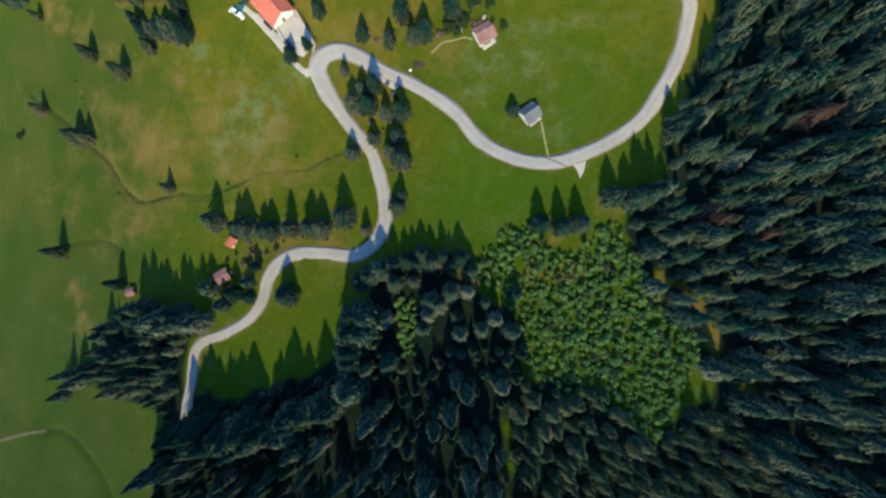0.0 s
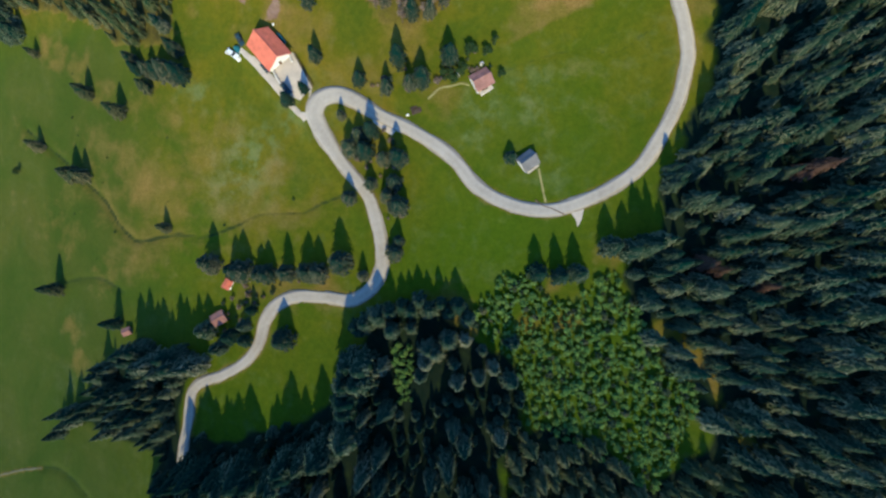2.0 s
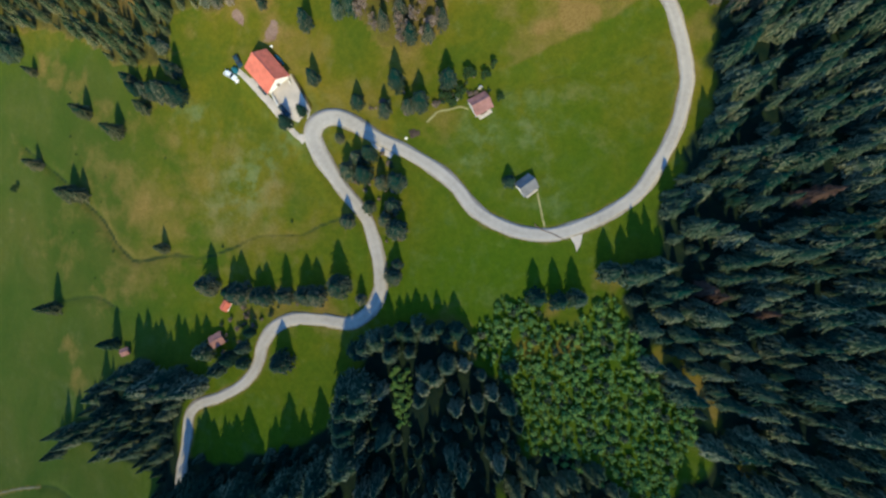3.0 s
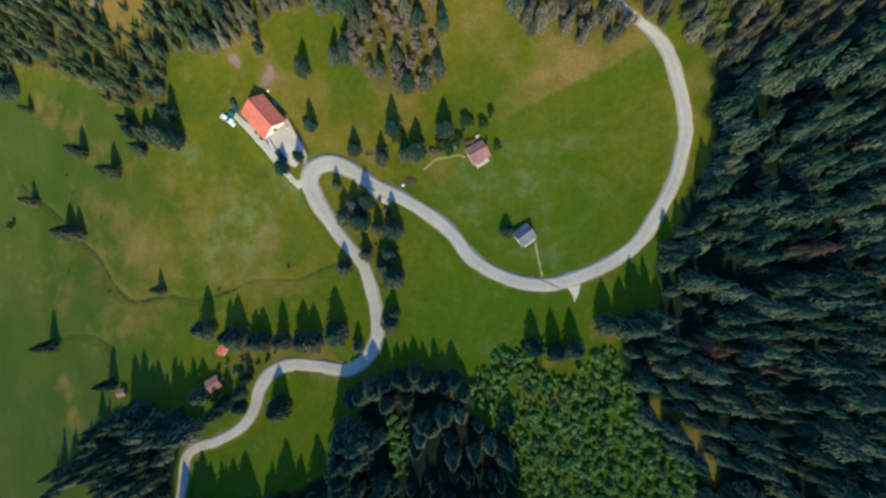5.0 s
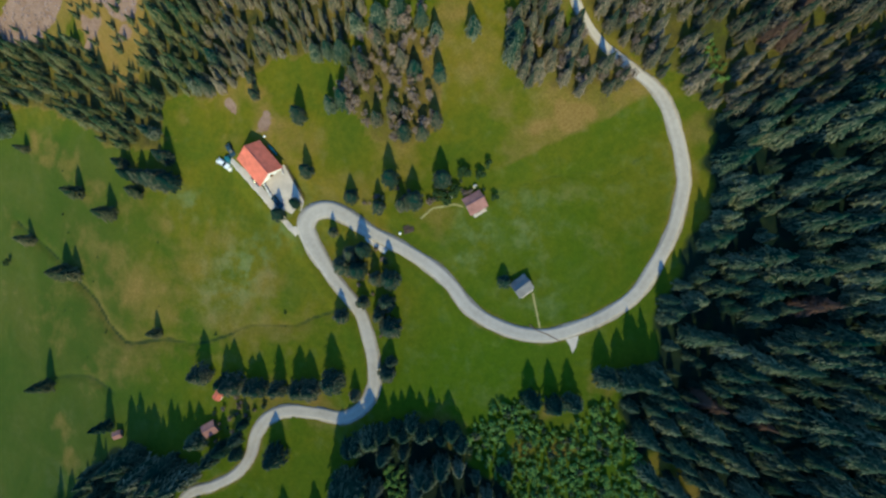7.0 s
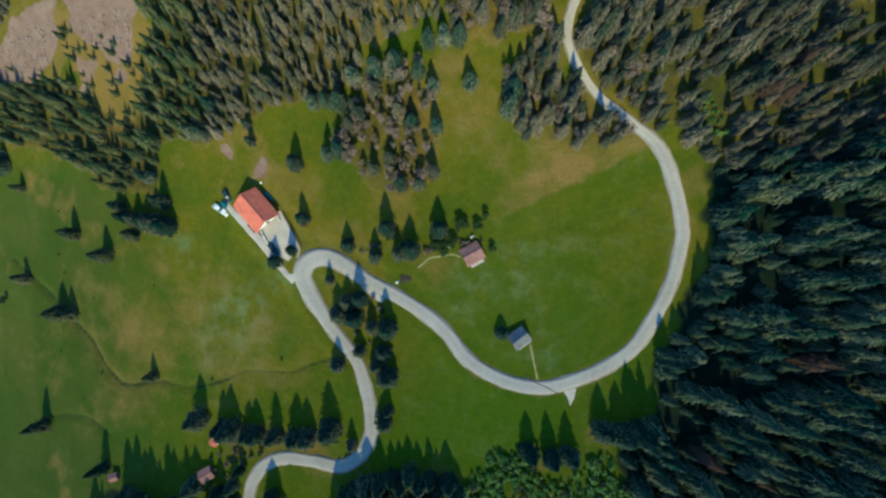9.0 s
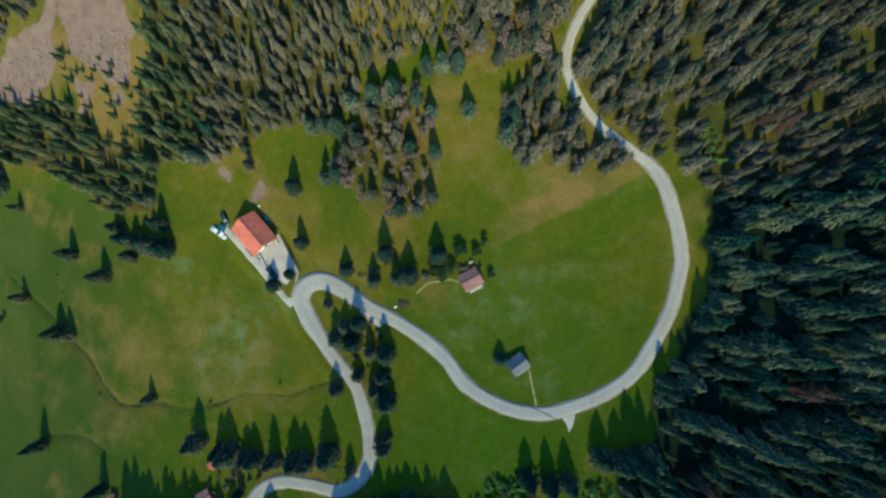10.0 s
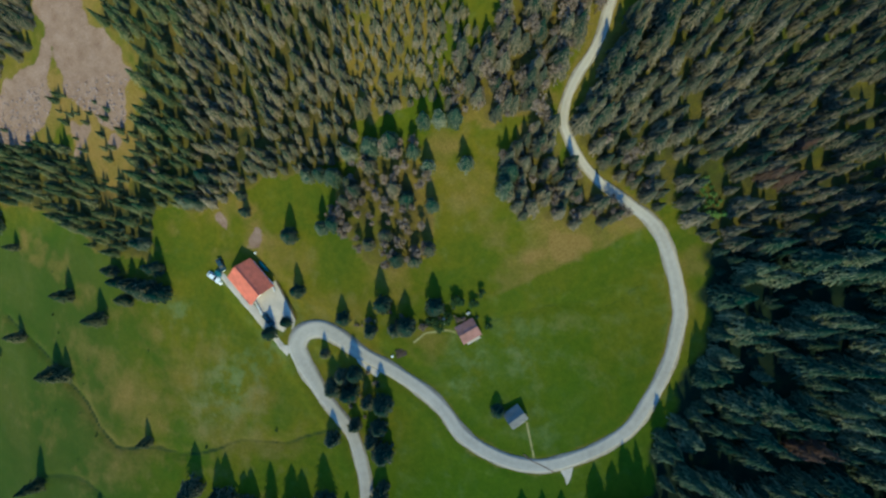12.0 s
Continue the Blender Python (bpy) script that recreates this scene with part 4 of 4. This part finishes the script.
def house(name, x, y, turn, long, wide, eaves, ridge, wall, roof, label, category="house", over=0.5, windows=3, chimney=False, shift=0.0, front=0.0, terrace=0.0):
    """A gabled house; its ridge runs along its own x."""
    z = land_at(x, y)
    root = tagged(new(name), label, category)
    root.matrix_basis = pose(x, y, z, 0, 0, turn)
    L, W = long / 2 - over, wide / 2 - over
    bm = bmesh.new()
    a = [bm.verts.new(p) for p in ((-L, -W, -1.2), (L, -W, -1.2), (L, W, -1.2), (-L, W, -1.2))]
    tops = [eaves + (ridge - eaves) * over / (wide / 2 + shift), eaves + (ridge - eaves) * over / (wide / 2 - shift)]
    b = [bm.verts.new(p) for p in ((-L, -W, tops[0]), (L, -W, tops[0]), (L, W, tops[1]), (-L, W, tops[1]))]
    g = [bm.verts.new((-L, shift, ridge - 0.05)), bm.verts.new((L, shift, ridge - 0.05))]
    for f in ((a[0], a[1], b[1], b[0]), (a[2], a[3], b[3], b[2]), (a[1], a[2], b[2], g[1], b[1]), (a[3], a[0], b[0], g[0], b[3])):
        bm.faces.new(f)
    part("wall", bm, wall, root)
    for side in (-1, 1):
        bm = bmesh.new()
        t = 0.18
        run = wide / 2 - side * shift
        prof = [(shift, ridge), (side * wide / 2, eaves), (side * wide / 2, eaves + t), (shift, ridge + t)]
        v = [[bm.verts.new((sx, py, pz)) for py, pz in prof] for sx in (-long / 2, long / 2 + front)]
        for i in range(4):
            j = (i + 1) % 4
            bm.faces.new((v[0][i], v[0][j], v[1][j], v[1][i]))
        bm.faces.new(v[0][::-1])
        bm.faces.new(v[1])
        bmesh.ops.recalc_face_normals(bm, faces=bm.faces)
        sl = part("roof_slope", bm, roof, root)
        # courses of tiles stand proud across the slope
        rows = int(run / 0.5)
        for k in range(1, rows):
            py = shift + side * run * k / rows
            pz = ridge - (ridge - eaves) * k / rows + t
            part("tile_course", boxed(-long / 2 + 0.04, long / 2 + front - 0.04, py - 0.06, py + 0.06, pz - 0.05, pz + 0.045), roof, sl)
    part("ridge_cap", boxed(-long / 2, long / 2 + front, shift - 0.16, shift + 0.16, ridge + 0.08, ridge + 0.27), roof, root)
    for side in (-1, 1):
        for k in range(windows):
            px = -L + 2 * L * (k + 0.5) / windows
            w = part("window", boxed(px - 0.45, px + 0.45, side * W - 0.04, side * W + 0.04, eaves * 0.45, eaves * 0.45 + 1.1), GLASS, root)
            part("sill", boxed(px - 0.55, px + 0.55, side * W - 0.12, side * W + 0.12, eaves * 0.45 - 0.08, eaves * 0.45), PLASTER, w)
    part("door", boxed(L - 0.03, L + 0.05, -0.5, 0.5, 0.0, min(2.05, eaves)), TIMBER, root)
    if terrace:                                            # a pale paved step along the sunny side
        part("terrace", boxed(-L * 0.75, L, -wide / 2 - terrace, -W, -0.9, 0.3), CONCRETE, root, "pale paved step")
        part("bench", boxed(-L * 0.5, L * 0.3, -W - 0.42, -W - 0.05, 0.3, 0.75), TIMBER, root)
    if chimney:
        c = part("chimney", boxed(-L * 0.3 - 0.3, -L * 0.3 + 0.3, 0.5, 1.1, ridge - 1.2, ridge + 0.9), PLASTER, root)
        part("chimney_cap", boxed(-L * 0.3 - 0.4, -L * 0.3 + 0.4, 0.4, 1.2, ridge + 0.9, ridge + 1.0), CONCRETE, c)
    return root


house("house", -53.0, 87.0, -49.0, 10.6, 9.0, 3.0, 6.9, PLASTER, ROOF_TILE, "white farmhouse with an orange-red tiled gable roof", shift=0.2, front=0.6)
house("hut", 11.9, 72.9, 29.0, 5.8, 5.4, 1.7, 3.55, RENDER, OLD_TILE, "small white hut with a faded red roof", "hut", 0.4, 1, False, terrace=0.8)
house("hut", 24.9, 49.4, 36.0, 5.2, 5.0, 1.5, 3.9, RENDER, SLATE, "small hut with a grey roof on the meadow", "hut", 0.4, 1, False, terrace=0.5)
house("shed", -69.4, 14.6, 60.0, 3.2, 2.8, 1.8, 2.8, PLASTER, ROOF_TILE, "tiny shed with an orange roof among spruces", "shed", 0.2, 1, False)
house("hut", -72.5, 3.5, 30.0, 4.6, 4.2, 2.0, 3.2, TIMBER, OLD_TILE, "wooden hut with a faded reddish roof in the wood", "hut", 0.3, 1, False)
house("shed", -110.1, -1.9, 20.0, 3.0, 2.8, 1.8, 2.6, TIMBER, OLD_TILE, "small shed with a faded roof at the wood's edge", "shed", 0.25, 1, False)


# ---------------------------------------------------------------- yard and drive
def slab(name, outline, mat, label, lift=0.12, deep=0.5, category="pavement", kind="structure", level=None):
    """A flat piece of paving with real edges, following the ground."""
    bm = bmesh.new()
    hi = [bm.verts.new((x, y, (land_at(x, y) if level is None else level) + lift)) for x, y in outline]
    lo = [bm.verts.new((x, y, (land_at(x, y) if level is None else level) - deep)) for x, y in outline]
    bm.faces.new(hi)
    for i in range(len(hi)):
        j = (i + 1) % len(hi)
        bm.faces.new((hi[i], lo[i], lo[j], hi[j]))
    bmesh.ops.recalc_face_normals(bm, faces=bm.faces)
    bmesh.ops.triangulate(bm, faces=[f for f in bm.faces if len(f.verts) > 4])
    me = bpy.data.meshes.new(name)
    bm.to_mesh(me)
    bm.free()
    me.materials.append(mat)
    return tagged(new(name, me), label, category, kind=kind)


def strip_along(name, points, half, mat, label, lift=0.1, ragged=0.08, seed=3):
    line = smooth_line(points, 0.6)
    return ribbon(name, line, land(line[:, 0], line[:, 1]), half, lift, mat, label, ragged, seed, 0.3)


slab("yard", [(-53.0, 82.6), (-46.4, 87.2), (-39.6, 75.2), (-40.2, 72.6), (-43.6, 71.6), (-47.6, 73.6), (-51.6, 78.6)], CONCRETE, "pale concrete yard in front of the farmhouse", 0.10)
strip_along("drive", [(-65.5, 90.6), (-62.2, 88.3), (-54.4, 80.0), (-49.5, 74.3), (-46.0, 70.2), (-41.2, 65.5)], 1.25, CONCRETE, "pale concrete drive past the farmhouse", 0.16, 0.08, 5)
slab("lay_by", [(-21.0, 65.5), (-12.8, 61.3), (-14.4, 58.9), (-17.6, 61.0), (-20.0, 63.0)], CONCRETE, "pale concrete lay-by beside the road", 0.11)
slab("ramp", [(37.2, 34.6), (40.6, 35.6), (40.0, 32.6), (38.9, 30.6), (38.4, 32.6)], CONCRETE, "small pale concrete ramp off the road", 0.10)
strip_along("footpath", [(28.2, 47.6), (29.0, 43.4), (29.9, 39.4), (30.2, 37.6)], 0.3, PATH, "narrow yellowish footpath from the hut to the road", 0.06, 0.04, 6)
strip_along("footpath", [(-3.6, 69.1), (-1.8, 70.6), (0.0, 72.0), (3.2, 72.4), (6.3, 72.9), (8.6, 72.2)], 0.3, PATH, "pale winding path to the red-roofed hut", 0.06, 0.06, 7)
strip_along("lane", LANE, 0.32, EARTH, "pale dirt lane across the lower meadow", 0.05, 0.2, 10)

PAINT_WHITE = plain("white_car_paint", (0.75, 0.76, 0.78), 0.25, 0.04, 1.0, 0.0)
PAINT_DARK = plain("dark_blue_car_paint", (0.03, 0.06, 0.08), 0.25, 0.1, 1.0, 0.0)
RUBBER = plain("rubber", (0.02, 0.02, 0.02), 0.9, 0.1, 3.0, 0.0)
STEEL = plain("steel", (0.5, 0.5, 0.52), 0.4, 0.1, 2.0, 0.0, 0.8)
TARP = plain("teal_tarpaulin", (0.03, 0.13, 0.15), 0.5, 0.25, 2.0, 0.03)


def hull(bm, rings):
    """Skin over rings of equally many places."""
    vs = [[bm.verts.new(p) for p in ring] for ring in rings]
    n = len(vs[0])
    for a, b in zip(vs, vs[1:]):
        for i in range(n):
            bm.faces.new((a[i], a[(i + 1) % n], b[(i + 1) % n], b[i]))
    bm.faces.new(vs[0][::-1])
    bm.faces.new(vs[-1])
    bmesh.ops.recalc_face_normals(bm, faces=bm.faces)
    return bm


def car(x, y, turn, paint, label, long=4.3, wide=1.75, high=1.45):
    root = tagged(new("car"), label, "car", "parked cars")
    root.matrix_basis = pose(x, y, land_at(x, y) + 0.16, 0, 0, turn)
    h, w = long / 2, wide / 2
    ring = lambda z, a, b, c: [(-a, -c, z), (b, -c, z), (b + 0.08, -c * 0.6, z), (b + 0.08, c * 0.6, z), (b, c, z), (-a, c, z), (-a - 0.06, c * 0.6, z), (-a - 0.06, -c * 0.6, z)]
    part("body", hull(bmesh.new(), [ring(0.25, h - 0.1, h - 0.1, w - 0.08), ring(0.5, h, h, w), ring(0.85, h - 0.03, h - 0.1, w - 0.03), ring(0.95, h - 0.15, h - 0.3, w - 0.12)]), paint, root)
    part("windows", hull(bmesh.new(), [ring(0.93, h - 0.25, h - 1.25, w - 0.12), ring(high - 0.08, h - 0.75, h - 1.95, w - 0.28)]), GLASS, root)
    part("roof", hull(bmesh.new(), [ring(high - 0.09, h - 0.72, h - 1.92, w - 0.26), ring(high, h - 0.85, h - 2.05, w - 0.36)]), paint, root)
    for sx in (-1, 1):
        for sy in (-1, 1):
            bm = bmesh.new()
            bmesh.ops.create_cone(bm, cap_ends=True, segments=16, radius1=0.32, radius2=0.32, depth=0.2, matrix=pose(sx * (h - 0.85), sy * (w - 0.1), 0.32, 90, 0, 0))
            wheel = part("wheel", bm, RUBBER, root)
            bm = bmesh.new()
            bmesh.ops.create_cone(bm, cap_ends=True, segments=12, radius1=0.19, radius2=0.19, depth=0.21, matrix=pose(sx * (h - 0.85), sy * (w - 0.095), 0.32, 90, 0, 0))
            part("rim", bm, STEEL, wheel)
    return root


car(-66.6, 88.2, -35, PAINT_WHITE, "white car parked at the end of the drive")
car(-63.6, 91.9, -60, PAINT_DARK, "dark blue car parked beside the farmhouse")
car(-54.6, 81.9, -48, PAINT_DARK, "dark car parked on the drive", 3.6, 1.6)
car(-48.0, 75.2, -49, PAINT_DARK, "dark blue car parked in the yard")


def heap(x, y, turn, long, wide, high, mat, name, label, category):
    """A covered, rounded heap."""
    r = np.random.RandomState(int(abs(x * 10)))
    rings = []
    for z, k in ((-0.3, 1.0), (high * 0.55, 0.95), (high * 0.9, 0.7), (high, 0.35)):
        rings.append([(math.cos(a) * long / 2 * k * r.uniform(0.85, 1.1), math.sin(a) * wide / 2 * k * r.uniform(0.85, 1.1), z) for a in np.linspace(0, 6.283, 10, endpoint=False)])
    me = bpy.data.meshes.new(name)
    bm = hull(bmesh.new(), rings)
    bm.to_mesh(me)
    bm.free()
    me.materials.append(mat)
    ob = new(name, me)
    ob.matrix_basis = pose(x, y, land_at(x, y), 0, 0, turn)
    return tagged(ob, label, category)


heap(-64.6, 89.3, -40, 3.4, 2.2, 1.5, TARP, "covered_heap", "teal tarpaulin over a heap beside the drive", "heap")
heap(-64.4, 86.4, 20, 1.8, 1.3, 0.8, PLASTER, "bale", "white wrapped bale beside the drive", "bale")
heap(-68.6, 89.2, 70, 1.5, 1.2, 0.8, PLASTER, "bale", "white wrapped bale beside the parked car", "bale")
heap(-49.9, 91.6, -50, 4.4, 1.1, 1.3, TARP, "covered_heap", "teal tarpaulin over stacked wood behind the house", "heap")
heap(-52.2, 95.6, 10, 0.8, 0.7, 0.6, PLASTER, "bale", "white wrapped bale behind the farmhouse", "bale")
heap(-9.8, 65.0, 30, 1.0, 0.8, 0.7, PLASTER, "bale", "white wrapped bale beside the road", "bale")
heap(5.2, 75.6, 100, 2.2, 1.0, 1.0, RENDER, "trough", "pale stone trough near the red-roofed hut", "trough")
heap(12.0, 77.8, 30, 1.4, 1.0, 1.2, RENDER, "trough", "pale stone trough behind the red-roofed hut", "trough")


def log_pile(x, y, turn, count, label):
    root = tagged(new("log_pile"), label, "log pile")
    root.matrix_basis = pose(x, y, land_at(x, y), 0, 0, turn)
    r = np.random.RandomState(9)
    for k in range(count):
        row, col = k // 6, k % 6
        bm = bmesh.new()
        rad = r.uniform(0.15, 0.2)
        bmesh.ops.create_cone(bm, cap_ends=True, segments=8, radius1=rad, radius2=rad * 0.9, depth=3.0 + r.uniform(-0.3, 0.3), matrix=pose(r.uniform(-0.2, 0.2), (col - 2.5) * 0.37 + 0.18 * (row % 2), 0.17 + row * 0.31, 0, 90, 0))
        part("log", bm, BARK, root)


log_pile(-7.2, 66.1, 20, 16, "pile of dark logs at the roadside")


def rail(name, points, label, side=0.0, gap=3.0):
    """A low timber rail on posts."""
    line = smooth_line(points, gap)
    root = tagged(new(name), label, "fence")
    x0, y0 = line[0]
    root.matrix_basis = pose(x0, y0, land_at(x0, y0))
    zs = land(line[:, 0], line[:, 1]) - land_at(x0, y0)
    for (x, y), z in zip(line, zs):
        part("post", boxed(x - x0 - 0.07, x - x0 + 0.07, y - y0 - 0.07, y - y0 + 0.07, z - 0.3, z + 0.95), TIMBER, root)
    for i in range(len(line) - 1):
        a, b = line[i] - line[0], line[i + 1] - line[0]
        d = (b - a) / np.linalg.norm(b - a)
        s = np.array([-d[1], d[0]]) * 0.12
        rings = [[(p[0] + s[0] * u, p[1] + s[1] * u, z + h) for u, h in ((-1, 0.55), (1, 0.55), (1, 0.9), (-1, 0.9))] for p, z in ((a, zs[i]), (b, zs[i + 1]))]
        part("board", hull(bmesh.new(), rings), TIMBER, root)


def garden_wall(points, label):
    """A low plastered wall with posts and a coping."""
    root = tagged(new("garden_wall"), label, "wall", "garden walls")
    (x0, y0), (x1, y1) = points
    long = math.hypot(x1 - x0, y1 - y0)
    root.matrix_basis = pose(x0, y0, land_at(x0, y0), 0, 0, math.degrees(math.atan2(y1 - y0, x1 - x0)))
    part("panel", boxed(0, long, -0.1, 0.1, -0.4, 0.75), PLASTER, root)
    part("coping", boxed(-0.05, long + 0.05, -0.16, 0.16, 0.75, 0.83), PLASTER, root)
    count = max(2, int(long / 1.6) + 1)
    for k in range(count):
        px = long * k / (count - 1)
        post = part("post", boxed(px - 0.19, px + 0.19, -0.19, 0.19, -0.4, 1.0), PLASTER, root)
        part("cap", boxed(px - 0.24, px + 0.24, -0.24, 0.24, 1.0, 1.09), PLASTER, post)


garden_wall([(-52.0, 80.4), (-49.5, 76.2)], "low white plastered wall between yard and drive")
garden_wall([(-47.9, 86.9), (-46.4, 84.0)], "low white plastered wall beside the farmhouse gable")
rail("fence", [(-45.6, 86.6), (-42.4, 81.2), (-39.4, 75.6)], "dark timber fence along the yard")

# thin dark strip across the road
strip_along("dark_strip", [(27.3, 38.6), (29.6, 36.9), (32.0, 35.9), (35.4, 34.2)], 0.14, TIMBER, "thin dark strip across the road", 0.24, 0.02, 12)


# ---------------------------------------------------------------- scree
def boulders(name, poly, count, seed, sizes, label):
    r = np.random.RandomState(seed)
    p = np.array(poly, float)
    cos, tris, n = [], [], 0
    base = bmesh.new()
    bmesh.ops.create_icosphere(base, subdivisions=1, radius=1.0)
    bv, bf = np.array([v.co[:] for v in base.verts]), np.array([[v.index for v in f.verts] for f in base.faces])
    base.free()
    while len(cos) < count:
        x, y = r.uniform(p[:, 0].min(), p[:, 0].max()), r.uniform(p[:, 1].min(), p[:, 1].max())
        if not inside(np.array([x]), np.array([y]), poly)[0]:
            continue
        s = sizes[0] + (sizes[1] - sizes[0]) * r.rand() ** 3
        v = bv * r.uniform(0.7, 1.25, bv.shape) * s * np.array([1, r.uniform(0.6, 1), 0.7])
        a = r.uniform(0, 6.28)
        v = np.stack([v[:, 0] * math.cos(a) - v[:, 1] * math.sin(a) + x, v[:, 0] * math.sin(a) + v[:, 1] * math.cos(a) + y, v[:, 2]], 1)
        v[:, 2] += land_at(x, y) + 0.15 * s
        cos.append(v)
        tris.append(bf + n)
        n += len(v)
    me = solid(bpy.data.meshes.new(name), np.concatenate(cos), np.concatenate(tris))
    me.materials.append(ROCK)
    return tagged(new(name, me), label, "rocks", kind="stuff")


boulders("scree_rocks", [(x, min(y, 152)) for x, y in SCREE], 800, 61, (0.15, 0.75), "pale pinkish-grey boulders strewn over the scree")
stand("scree_spruces", SCREE, 5.0, "spruce", OLIVE_SPRUCE, (2, 5.5), "small spruces growing on the scree", 63, 0.08, (1.0, 1.3), skip=lambda x, y: y > 146)
